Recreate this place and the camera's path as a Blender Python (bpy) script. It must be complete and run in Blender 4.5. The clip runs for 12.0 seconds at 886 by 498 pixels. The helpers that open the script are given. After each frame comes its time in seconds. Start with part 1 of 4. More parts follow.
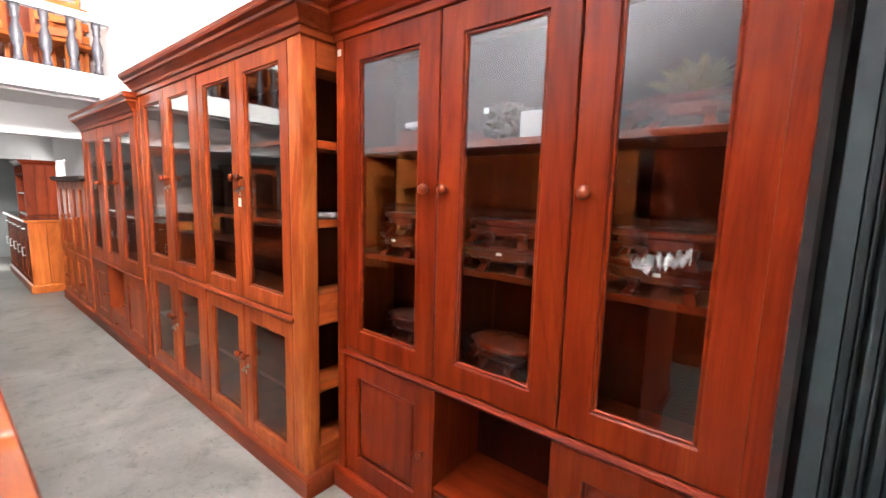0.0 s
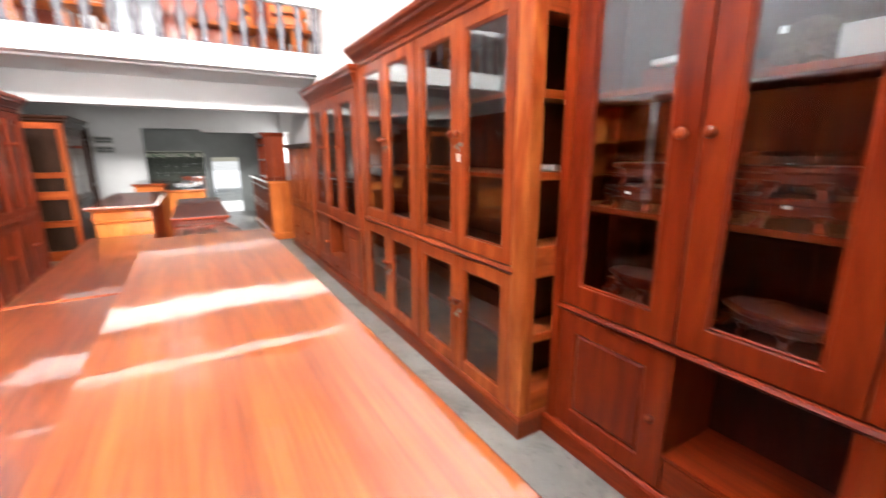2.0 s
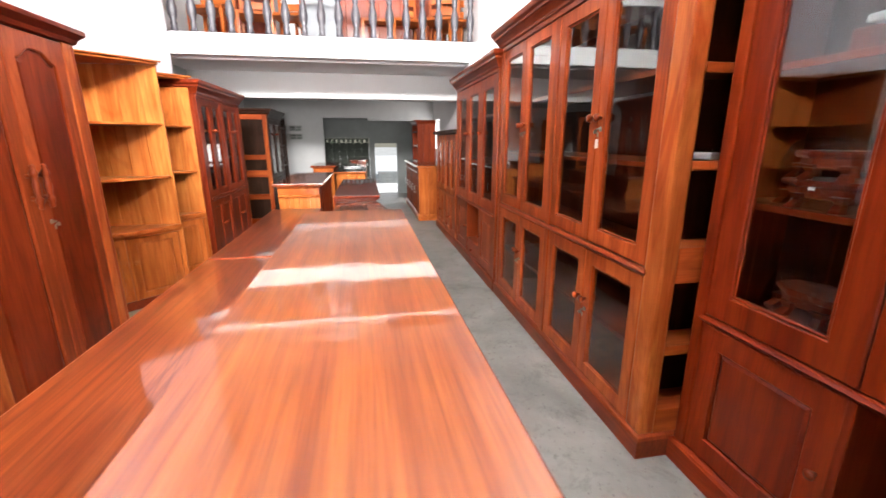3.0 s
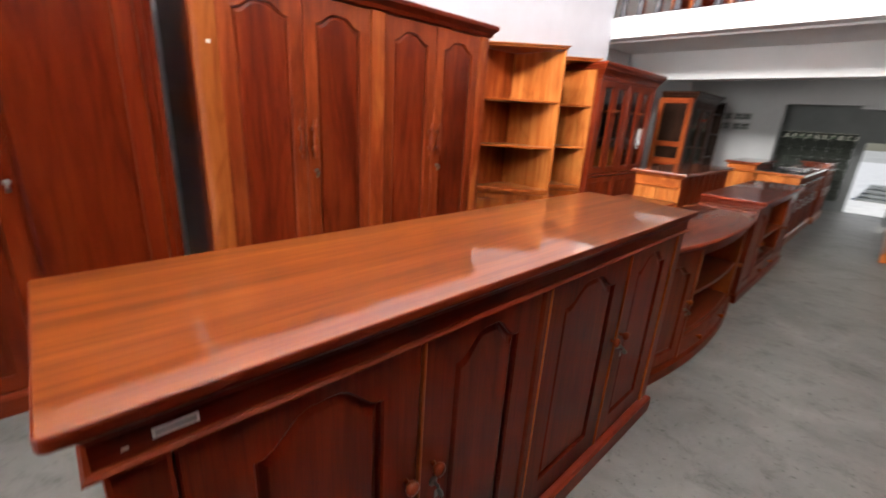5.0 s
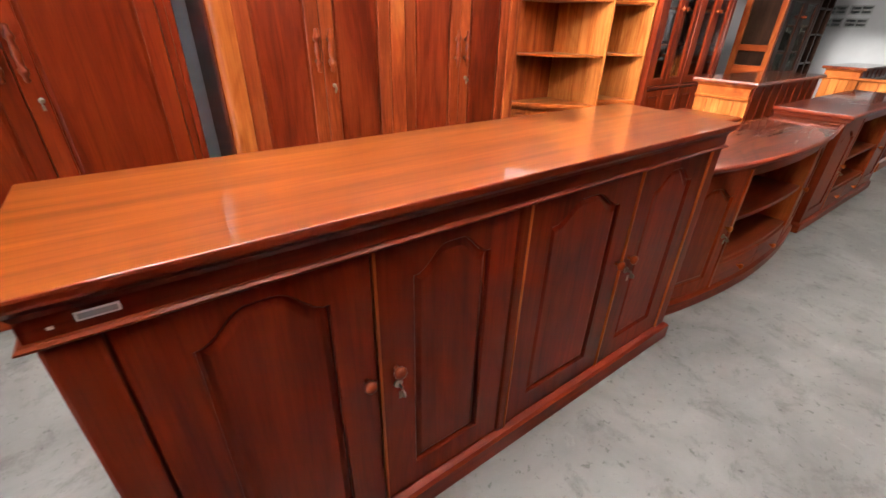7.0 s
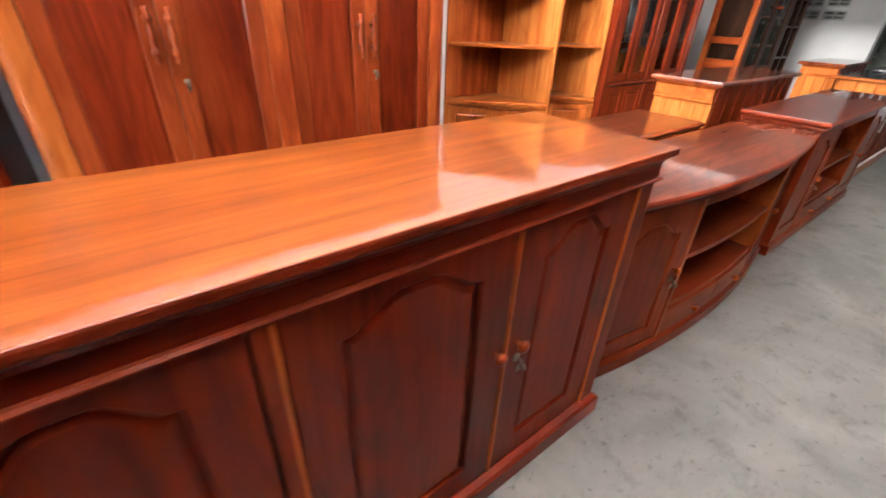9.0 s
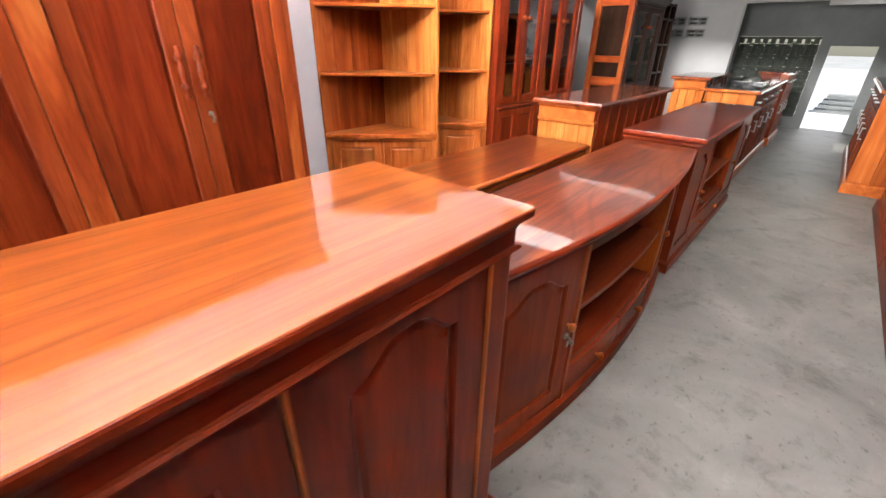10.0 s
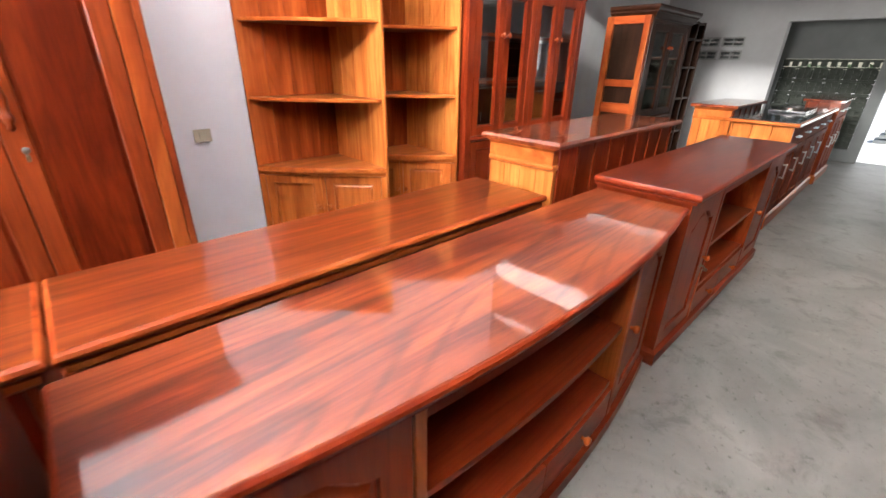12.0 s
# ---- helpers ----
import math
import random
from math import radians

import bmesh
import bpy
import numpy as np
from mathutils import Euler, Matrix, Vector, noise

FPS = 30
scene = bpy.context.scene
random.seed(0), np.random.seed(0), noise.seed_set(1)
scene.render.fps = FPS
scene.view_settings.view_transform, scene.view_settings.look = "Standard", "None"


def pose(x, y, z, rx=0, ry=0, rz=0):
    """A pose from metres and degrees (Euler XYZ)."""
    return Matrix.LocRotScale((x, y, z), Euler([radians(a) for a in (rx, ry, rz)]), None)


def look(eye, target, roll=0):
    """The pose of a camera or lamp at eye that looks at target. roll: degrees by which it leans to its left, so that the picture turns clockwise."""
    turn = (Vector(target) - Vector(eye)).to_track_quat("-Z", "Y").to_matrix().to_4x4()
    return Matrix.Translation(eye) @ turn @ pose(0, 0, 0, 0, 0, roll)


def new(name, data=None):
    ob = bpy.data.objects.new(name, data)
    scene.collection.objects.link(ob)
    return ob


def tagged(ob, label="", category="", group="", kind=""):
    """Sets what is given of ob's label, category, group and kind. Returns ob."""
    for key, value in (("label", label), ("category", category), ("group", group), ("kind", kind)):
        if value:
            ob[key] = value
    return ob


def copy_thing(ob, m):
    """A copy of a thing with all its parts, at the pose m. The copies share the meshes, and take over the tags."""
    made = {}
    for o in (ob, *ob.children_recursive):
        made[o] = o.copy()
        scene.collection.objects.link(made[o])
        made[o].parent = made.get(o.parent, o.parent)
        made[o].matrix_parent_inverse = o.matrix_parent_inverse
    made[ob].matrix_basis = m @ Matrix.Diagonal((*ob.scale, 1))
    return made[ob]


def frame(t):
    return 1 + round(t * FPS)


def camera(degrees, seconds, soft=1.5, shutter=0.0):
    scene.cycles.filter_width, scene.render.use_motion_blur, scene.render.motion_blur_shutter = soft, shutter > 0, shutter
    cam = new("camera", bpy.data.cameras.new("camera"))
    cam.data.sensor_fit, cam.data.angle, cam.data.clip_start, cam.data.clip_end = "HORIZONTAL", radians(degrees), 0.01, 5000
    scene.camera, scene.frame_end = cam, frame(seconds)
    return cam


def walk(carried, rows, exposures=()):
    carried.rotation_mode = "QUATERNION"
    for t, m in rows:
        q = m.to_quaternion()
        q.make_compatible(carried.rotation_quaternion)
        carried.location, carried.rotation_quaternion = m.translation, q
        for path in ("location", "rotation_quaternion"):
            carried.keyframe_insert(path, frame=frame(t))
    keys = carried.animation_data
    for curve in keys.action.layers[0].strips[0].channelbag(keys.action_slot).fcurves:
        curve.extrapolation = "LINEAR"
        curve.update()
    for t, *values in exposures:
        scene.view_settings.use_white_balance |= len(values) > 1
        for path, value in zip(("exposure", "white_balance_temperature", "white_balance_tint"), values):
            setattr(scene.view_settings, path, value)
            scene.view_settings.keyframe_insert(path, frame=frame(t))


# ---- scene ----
cam = camera(93.7, 12.0, shutter=0.5)
PATH = [
    (0, (0.43, -0.058, 1.346), (-0.817, 1.483, 1.083), 1.6),
    (0.5, (0.34, -0.155, 1.309), (-0.821, 1.429, 0.932), -0.1),
    (1, (0.306, -0.188, 1.254), (-0.729, 1.397, 0.608), -0.3),
    (1.5, (0.273, -0.227, 1.279), (-0.989, 1.199, 0.666), -0.3),
    (2, (0.233, -0.275, 1.304), (-1.449, 0.709, 0.853), -0.2),
    (2.5, (0.237, -0.287, 1.291), (-1.616, 0.324, 0.853), -0.3),
    (2.7, (0.263, -0.259, 1.298), (-1.619, 0.232, 0.832), -0.1),
    (4.3, (0.07, 0.245, 1.295), (-1.782, -0.312, 0.786), 0.2),
    (4.5, (0.048, 0.301, 1.285), (-1.699, -0.54, 0.793), 1.5),
    (5, (-0.037, 0.472, 1.258), (-1.358, -0.899, 0.644), 3.5),
    (5.5, (-0.104, 0.551, 1.26), (-1.265, -0.902, 0.524), 3.2),
    (6, (-0.131, 0.581, 1.249), (-1.159, -0.906, 0.393), 2.6),
    (6.5, (-0.151, 0.591, 1.245), (-1.181, -0.871, 0.349), 1.3),
    (6.7, (-0.165, 0.592, 1.239), (-1.197, -0.845, 0.306), 1.5),
    (8.3, (-0.53, 0.491, 1.21), (-1.522, -0.926, 0.206), -0.7),
    (8.5, (-0.599, 0.473, 1.207), (-1.563, -0.948, 0.182), -0.5),
    (9, (-0.822, 0.435, 1.219), (-1.899, -0.927, 0.228), 2.4),
    (9.5, (-1.037, 0.391, 1.231), (-2.226, -0.905, 0.279), 0.3),
    (10, (-1.24, 0.347, 1.229), (-2.578, -0.837, 0.331), 0.8),
    (10.5, (-1.434, 0.36, 1.221), (-2.741, -0.863, 0.328), 0.8),
    (11, (-1.651, 0.396, 1.229), (-2.911, -0.911, 0.39), 2.5),
    (11.5, (-1.842, 0.384, 1.22), (-3.075, -0.935, 0.359), 1.8),
    (12, (-2.026, 0.344, 1.228), (-3.28, -0.98, 0.406), 1.0),
]
EXPOSURES = [(0, 0.24), (2.5, -0.02), (4.5, -0.7), (5, -0.8), (5.5, -0.7), (6.5, -0.2), (8.5, 0.04), (10, 0.03), (12, 0.16)]
walk(cam, [(t, look(eye, target, roll)) for t, eye, target, roll in PATH], EXPOSURES)

# ---- world, sun, large lights ----
world = bpy.data.worlds.new("sky")
scene.world = world
world.use_nodes = True
wn = world.node_tree.nodes
sky = wn.new("ShaderNodeTexSky")
sky.sky_type = "NISHITA"
sky.sun_disc = False
sky.sun_elevation = radians(58)
sky.sun_rotation = radians(0)
world.node_tree.links.new(sky.outputs[0], wn["Background"].inputs[0])
wn["Background"].inputs[1].default_value = 0.15

sun = new("sun", bpy.data.lights.new("sun", "SUN"))
sun.data.energy, sun.data.angle, sun.data.color = 5.0, radians(0.6), (1.0, 0.95, 0.88)
sun.matrix_world = look((0, 25, 40), (0, 0, 0))


def window_light(name, place, target, wide, high, watts, colour=(1.0, 0.97, 0.94)):
    """Daylight that comes in through an opening."""
    lamp = new(name, bpy.data.lights.new(name, "AREA"))
    lamp.data.shape, lamp.data.size, lamp.data.size_y = "RECTANGLE", wide, high
    lamp.data.energy, lamp.data.color = watts, colour
    lamp.matrix_world = look(place, target)
    return lamp


window_light("shopfront_daylight", (1.42, -0.65, 1.15), (0.4, -0.65, 1.1), 1.25, 2.1, 4)
window_light("clerestory_daylight", (1.42, -0.5, 4.12), (-3.0, -0.5, 6.5), 3.3, 1.15, 2100)
window_light("street_daylight", (7.5, -0.6, 1.9), (-8.0, -0.5, 1.9), 3.0, 2.4, 1300)
window_light("north_window_daylight", (-8.97, 1.48, 1.42), (-8.97, -1.0, 1.0), 0.74, 0.56, 10)
window_light("backdoor_daylight", (-10.62, 0.32, 0.66), (-8.0, 0.2, 0.6), 0.6, 1.1, 6)


# ---- materials ----
def material(name):
    m = bpy.data.materials.new(name)
    m.use_nodes = True
    return m, m.node_tree.nodes, m.node_tree.links, m.node_tree.nodes["Principled BSDF"]


def node(nodes, kind, **values):
    n = nodes.new(kind)
    for key, value in values.items():
        n.inputs[key].default_value = value
    return n


def ramp(nodes, stops):
    n = nodes.new("ShaderNodeValToRGB")
    els = n.color_ramp.elements
    while len(els) < len(stops):
        els.new(0.5)
    for e, (at, colour) in zip(els, stops):
        e.position, e.color = at, (*colour, 1.0)
    return n


def mixer(nodes, links, kind, fac, a, b):
    n = nodes.new("ShaderNodeMix")
    n.data_type, n.blend_type = "RGBA", kind
    for socket, value in ((n.inputs[0], fac), (n.inputs[6], a), (n.inputs[7], b)):
        if isinstance(value, (int, float)):
            socket.default_value = value
        elif isinstance(value, tuple):
            socket.default_value = (*value, 1.0)
        else:
            links.new(value, socket)
    return n.outputs[2]


def wood(name, dark, mid, light, grain="z", band=1.0, flow=1.0, rough=0.34, coat=0.16, contrast=0.85, figure=1.0, relief=0.06, pore_depth=0.32, knots=0.0, lines=0.3):
    """Lacquered timber: boards' growth rings, fine pores and slow changes of tone; grain names the axis along which it runs."""
    m, nodes, links, bsdf = material(name)
    coord = nodes.new("ShaderNodeTexCoord")
    info = nodes.new("ShaderNodeObjectInfo")
    shift = node(nodes, "ShaderNodeVectorMath")
    shift.operation = "MULTIPLY_ADD"
    links.new(info.outputs["Random"], shift.inputs[0])
    shift.inputs[1].default_value = (37.0, 23.0, 51.0)
    links.new(coord.outputs["Object"], shift.inputs[2])
    along = {"x": (0.9, 11.0, 11.0), "y": (11.0, 0.9, 11.0), "z": (11.0, 11.0, 0.9)}[grain]
    fine = {"x": (6.0, 170.0, 170.0), "y": (170.0, 6.0, 170.0), "z": (170.0, 170.0, 6.0)}[grain]
    maps = []
    for scale in (tuple(v / band if v > 1 else v * flow for v in along), fine, (1.3, 1.3, 1.3)):
        mp = nodes.new("ShaderNodeMapping")
        mp.inputs["Scale"].default_value = scale
        links.new(shift.outputs[0], mp.inputs["Vector"])
        maps.append(mp.outputs[0])
    rings = node(nodes, "ShaderNodeTexNoise", Scale=1.0, Detail=5.0 if coat < 0.5 else 4.0, Roughness=0.62, Distortion=0.9 * figure)
    links.new(maps[0], rings.inputs["Vector"])
    pores = node(nodes, "ShaderNodeTexNoise", Scale=1.0, Detail=2.0, Roughness=0.5)
    links.new(maps[1], pores.inputs["Vector"])
    slow = node(nodes, "ShaderNodeTexNoise", Scale=1.6, Detail=2.0)
    links.new(maps[2], slow.inputs["Vector"])
    spread = 0.17 / contrast
    tone = ramp(nodes, [(0.5 - spread, dark), (0.5, mid), (0.5 + spread, light)])
    links.new(rings.outputs["Fac"], tone.inputs[0])
    pore = ramp(nodes, [(0.36, (0.62, 0.55, 0.5)), (0.52, (1.0, 1.0, 1.0))])
    links.new(pores.outputs["Fac"], pore.inputs[0])
    patch = ramp(nodes, [(0.3, (0.72, 0.66, 0.62)), (0.7, (1.12, 1.12, 1.1))])
    links.new(slow.outputs["Fac"], patch.inputs[0])
    grained = mixer(nodes, links, "MULTIPLY", pore_depth, tone.outputs[0], pore.outputs[0])
    aged = mixer(nodes, links, "MULTIPLY", 0.8, grained, patch.outputs[0])
    if knots:
        spread_map = nodes.new("ShaderNodeMapping")
        spread_map.inputs["Scale"].default_value = {"x": (1.5, 4.5, 4.5), "y": (4.5, 1.5, 4.5), "z": (4.5, 4.5, 1.5)}[grain]
        links.new(shift.outputs[0], spread_map.inputs["Vector"])
        eye = node(nodes, "ShaderNodeTexVoronoi", Scale=1.0)
        links.new(spread_map.outputs[0], eye.inputs["Vector"])
        heart = ramp(nodes, [(0.02, (0.18, 0.14, 0.12)), (0.07, (0.75, 0.7, 0.66)), (0.12, (1.0, 1.0, 1.0))])
        links.new(eye.outputs["Distance"], heart.inputs[0])
        aged = mixer(nodes, links, "MULTIPLY", knots, aged, heart.outputs[0])
    swirl_map = nodes.new("ShaderNodeMapping")
    swirl_map.inputs["Scale"].default_value = {"x": (0.45, 3.2, 3.2), "y": (3.2, 0.45, 3.2), "z": (3.2, 3.2, 0.45)}[grain]
    links.new(shift.outputs[0], swirl_map.inputs["Vector"])
    swirl = node(nodes, "ShaderNodeTexNoise", Scale=1.0, Detail=1.5, Roughness=0.4, Distortion=0.5)
    links.new(swirl_map.outputs[0], swirl.inputs["Vector"])
    turns = nodes.new("ShaderNodeMath")
    turns.operation = "MULTIPLY"
    turns.inputs[1].default_value = 110.0
    links.new(swirl.outputs["Fac"], turns.inputs[0])
    lap = nodes.new("ShaderNodeMath")
    lap.operation = "SINE"
    links.new(turns.outputs[0], lap.inputs[0])
    lap_tone = ramp(nodes, [(0.0, (1.08, 1.1, 1.1)), (0.55, (1.0, 0.98, 0.96)), (1.0, (0.62, 0.52, 0.46))])
    links.new(lap.outputs[0], lap_tone.inputs[0])
    aged = mixer(nodes, links, "MULTIPLY", lines, aged, lap_tone.outputs[0])
    piece = ramp(nodes, [(0.0, (0.8, 0.77, 0.74)), (1.0, (1.12, 1.14, 1.16))])
    links.new(info.outputs["Random"], piece.inputs[0])
    links.new(mixer(nodes, links, "MULTIPLY", 1.0, aged, piece.outputs[0]), bsdf.inputs["Base Color"])
    sheen = node(nodes, "ShaderNodeMapRange")
    sheen.inputs["To Min"].default_value, sheen.inputs["To Max"].default_value = rough * 0.8, rough * 1.35
    links.new(slow.outputs["Fac"], sheen.inputs["Value"])
    if coat < 0.5:
        links.new(sheen.outputs[0], bsdf.inputs["Roughness"])
    else:
        bsdf.inputs["Roughness"].default_value = rough
    bsdf.inputs["Specular IOR Level"].default_value = 0.06 if coat < 0.5 else 0.11
    bsdf.inputs["Coat Weight"].default_value, bsdf.inputs["Coat Roughness"].default_value = coat, 0.12 if coat < 0.5 else 0.045
    bump = node(nodes, "ShaderNodeBump", Strength=relief, Distance=0.002)
    links.new(pores.outputs["Fac"], bump.inputs["Height"])
    wave = node(nodes, "ShaderNodeBump", Strength=0.05, Distance=0.02)
    links.new(slow.outputs["Fac"], wave.inputs["Height"])
    links.new(wave.outputs[0], bump.inputs["Normal"])
    if coat < 0.5:
        links.new(bump.outputs[0], bsdf.inputs["Normal"])
    else:
        ripple = node(nodes, "ShaderNodeTexNoise", Scale=7.0, Detail=2.0)
        links.new(coord.outputs["Object"], ripple.inputs["Vector"])
        swell = node(nodes, "ShaderNodeBump", Strength=0.12, Distance=0.006)
        links.new(ripple.outputs["Fac"], swell.inputs["Height"])
        links.new(swell.outputs[0], bsdf.inputs["Coat Normal"])
        links.new(swell.outputs[0], bsdf.inputs["Normal"])
        bsdf.inputs["Coat IOR"].default_value = 1.6
    return m


def plain(name, colour, rough=0.5, metal=0.0, vary=0.12, scale=4.0, bump=0.03, fine=60.0):
    """A painted, moulded or cast surface with slow stains and a fine relief."""
    m, nodes, links, bsdf = material(name)
    coord = nodes.new("ShaderNodeTexCoord")
    slow = node(nodes, "ShaderNodeTexNoise", Scale=scale, Detail=5.0, Roughness=0.65)
    links.new(coord.outputs["Object"], slow.inputs["Vector"])
    quick = node(nodes, "ShaderNodeTexNoise", Scale=fine, Detail=3.0)
    links.new(coord.outputs["Object"], quick.inputs["Vector"])
    low, top = [c * (1 - vary) for c in colour], [min(1.0, c * (1 + vary)) for c in colour]
    tone = ramp(nodes, [(0.3, tuple(low)), (0.7, tuple(top))])
    links.new(slow.outputs["Fac"], tone.inputs[0])
    links.new(tone.outputs[0], bsdf.inputs["Base Color"])
    bsdf.inputs["Roughness"].default_value, bsdf.inputs["Metallic"].default_value = rough, metal
    b = node(nodes, "ShaderNodeBump", Strength=bump * 4, Distance=0.004)
    links.new(quick.outputs["Fac"], b.inputs["Height"])
    links.new(b.outputs[0], bsdf.inputs["Normal"])
    return m


def concrete(name):
    """Steel-trowelled cement floor: cloudy tone, dark specks and scuffs, half polished."""
    m, nodes, links, bsdf = material(name)
    coord = nodes.new("ShaderNodeTexCoord")
    cloud = node(nodes, "ShaderNodeTexNoise", Scale=1.7, Detail=7.0, Roughness=0.62, Distortion=0.6)
    scuff = node(nodes, "ShaderNodeTexNoise", Scale=5.5, Detail=8.0, Roughness=0.72, Distortion=0.35)
    speck = node(nodes, "ShaderNodeTexNoise", Scale=30.0, Detail=4.0, Roughness=0.7)
    grit = node(nodes, "ShaderNodeTexNoise", Scale=230.0, Detail=2.0)
    for n in (cloud, scuff, speck, grit):
        links.new(coord.outputs["Object"], n.inputs["Vector"])
    base = ramp(nodes, [(0.3, (0.1, 0.097, 0.087)), (0.5, (0.168, 0.164, 0.15)), (0.72, (0.24, 0.234, 0.216))])
    links.new(cloud.outputs["Fac"], base.inputs[0])
    worn = ramp(nodes, [(0.34, (0.62, 0.61, 0.6)), (0.47, (1.0, 1.0, 1.0)), (0.62, (1.0, 1.0, 1.0)), (0.72, (1.3, 1.3, 1.3))])
    links.new(scuff.outputs["Fac"], worn.inputs[0])
    dots = ramp(nodes, [(0.32, (0.45, 0.44, 0.42)), (0.41, (1.0, 1.0, 1.0))])
    links.new(speck.outputs["Fac"], dots.inputs[0])
    a = mixer(nodes, links, "MULTIPLY", 0.95, base.outputs[0], worn.outputs[0])
    links.new(mixer(nodes, links, "MULTIPLY", 0.8, a, dots.outputs[0]), bsdf.inputs["Base Color"])
    r = node(nodes, "ShaderNodeMapRange")
    r.inputs["To Min"].default_value, r.inputs["To Max"].default_value = 0.38, 0.68
    links.new(cloud.outputs["Fac"], r.inputs["Value"])
    links.new(r.outputs[0], bsdf.inputs["Roughness"])
    b = node(nodes, "ShaderNodeBump", Strength=0.14, Distance=0.003)
    links.new(grit.outputs["Fac"], b.inputs["Height"])
    links.new(b.outputs[0], bsdf.inputs["Normal"])
    return m


def pane_glass(name, tint=(0.93, 0.96, 0.95)):
    """Clear sheet glass: see-through head on, mirror-like at a slant."""
    m, nodes, links, bsdf = material(name)
    nodes.remove(bsdf)
    clear = nodes.new("ShaderNodeBsdfTransparent")
    clear.inputs[0].default_value = (*tint, 1)
    shine = nodes.new("ShaderNodeBsdfGlossy")
    shine.inputs["Roughness"].default_value = 0.015
    slant = node(nodes, "ShaderNodeLayerWeight", Blend=0.5)
    steep = nodes.new("ShaderNodeMath")
    steep.operation = "POWER"
    steep.inputs[1].default_value = 5.0
    links.new(slant.outputs["Facing"], steep.inputs[0])
    gloss = nodes.new("ShaderNodeMath")
    gloss.operation = "MULTIPLY_ADD"
    gloss.inputs[1].default_value, gloss.inputs[2].default_value = 0.92, 0.075
    links.new(steep.outputs[0], gloss.inputs[0])
    mix = nodes.new("ShaderNodeMixShader")
    links.new(gloss.outputs[0], mix.inputs[0])
    links.new(clear.outputs[0], mix.inputs[1])
    links.new(shine.outputs[0], mix.inputs[2])
    links.new(mix.outputs[0], nodes["Material Output"].inputs["Surface"])
    return m


def film_wrap(name, gloss=0.035, crease_depth=0.9):
    """Thin creased plastic wrapping."""
    m, nodes, links, bsdf = material(name)
    nodes.remove(bsdf)
    clear = nodes.new("ShaderNodeBsdfTransparent")
    clear.inputs[0].default_value = (0.9, 0.9, 0.9, 1)
    shine = nodes.new("ShaderNodeBsdfGlossy")
    shine.inputs["Roughness"].default_value = 0.03
    coord = nodes.new("ShaderNodeTexCoord")
    crease = node(nodes, "ShaderNodeTexNoise", Scale=22.0, Detail=3.0, Distortion=3.0)
    links.new(coord.outputs["Object"], crease.inputs["Vector"])
    b = node(nodes, "ShaderNodeBump", Strength=crease_depth, Distance=0.02)
    links.new(crease.outputs["Fac"], b.inputs["Height"])
    links.new(b.outputs[0], shine.inputs["Normal"])
    mix = nodes.new("ShaderNodeMixShader")
    mix.inputs[0].default_value = gloss
    links.new(clear.outputs[0], mix.inputs[1])
    links.new(shine.outputs[0], mix.inputs[2])
    links.new(mix.outputs[0], nodes["Material Output"].inputs["Surface"])
    return m


RED = wood("red_wood_upright", (0.1, 0.0125, 0.0042), (0.155, 0.0225, 0.0062), (0.205, 0.036, 0.0092), contrast=0.6)
RED_X = wood("red_wood_level", (0.1, 0.0125, 0.0042), (0.155, 0.0225, 0.0062), (0.205, 0.036, 0.0092), "x", contrast=0.6)
CHERRY = wood("cherry_red_wood_upright", (0.078, 0.0072, 0.0022), (0.128, 0.0135, 0.003), (0.175, 0.0235, 0.0048), contrast=0.8)
CHERRY_X = wood("cherry_red_wood_level", (0.078, 0.0072, 0.0022), (0.128, 0.0135, 0.003), (0.175, 0.0235, 0.0048), "x", contrast=0.8)
DARKRED = wood("dark_red_wood_upright", (0.104, 0.0112, 0.0034), (0.155, 0.0188, 0.005), (0.207, 0.0295, 0.0075))
DARKRED_X = wood("dark_red_wood_level", (0.104, 0.0112, 0.0034), (0.155, 0.0188, 0.005), (0.207, 0.0295, 0.0075), "x")
DEEP = wood("deep_red_wood_upright", (0.07, 0.0068, 0.0023), (0.116, 0.0118, 0.0032), (0.16, 0.0185, 0.0048))
DEEP_X = wood("deep_red_wood_level", (0.07, 0.0068, 0.0023), (0.116, 0.0118, 0.0032), (0.16, 0.0185, 0.0048), "x")
AMBER = wood("amber_wood_upright", (0.26, 0.0588, 0.0126), (0.361, 0.0907, 0.0185), (0.454, 0.139, 0.0319), contrast=0.9)
AMBER_X = wood("amber_wood_level", (0.26, 0.0588, 0.0126), (0.361, 0.0907, 0.0185), (0.454, 0.139, 0.0319), "x", contrast=0.9)
AMBER_Y = wood("amber_wood_crosswise", (0.26, 0.0588, 0.0126), (0.361, 0.0907, 0.0185), (0.454, 0.139, 0.0319), "y", contrast=0.9)
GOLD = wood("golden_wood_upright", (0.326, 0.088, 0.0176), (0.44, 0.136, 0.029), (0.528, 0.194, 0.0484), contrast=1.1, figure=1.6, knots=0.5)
TOP = wood("polished_top_amber", (0.205, 0.039, 0.0058), (0.285, 0.066, 0.009), (0.35, 0.098, 0.015), "x", rough=0.29, coat=0.9, contrast=1.0, figure=0.3, band=0.5, flow=1.1, relief=0.0, pore_depth=0.35, lines=0.24)
TOP_RED = wood("polished_top_red", (0.1, 0.0165, 0.0065), (0.19, 0.036, 0.011), (0.27, 0.062, 0.018), "x", rough=0.29, coat=1.0, contrast=1.25, figure=0.6, band=0.8, flow=1.8, relief=0.0, pore_depth=0.5, knots=0.4, lines=0.6)
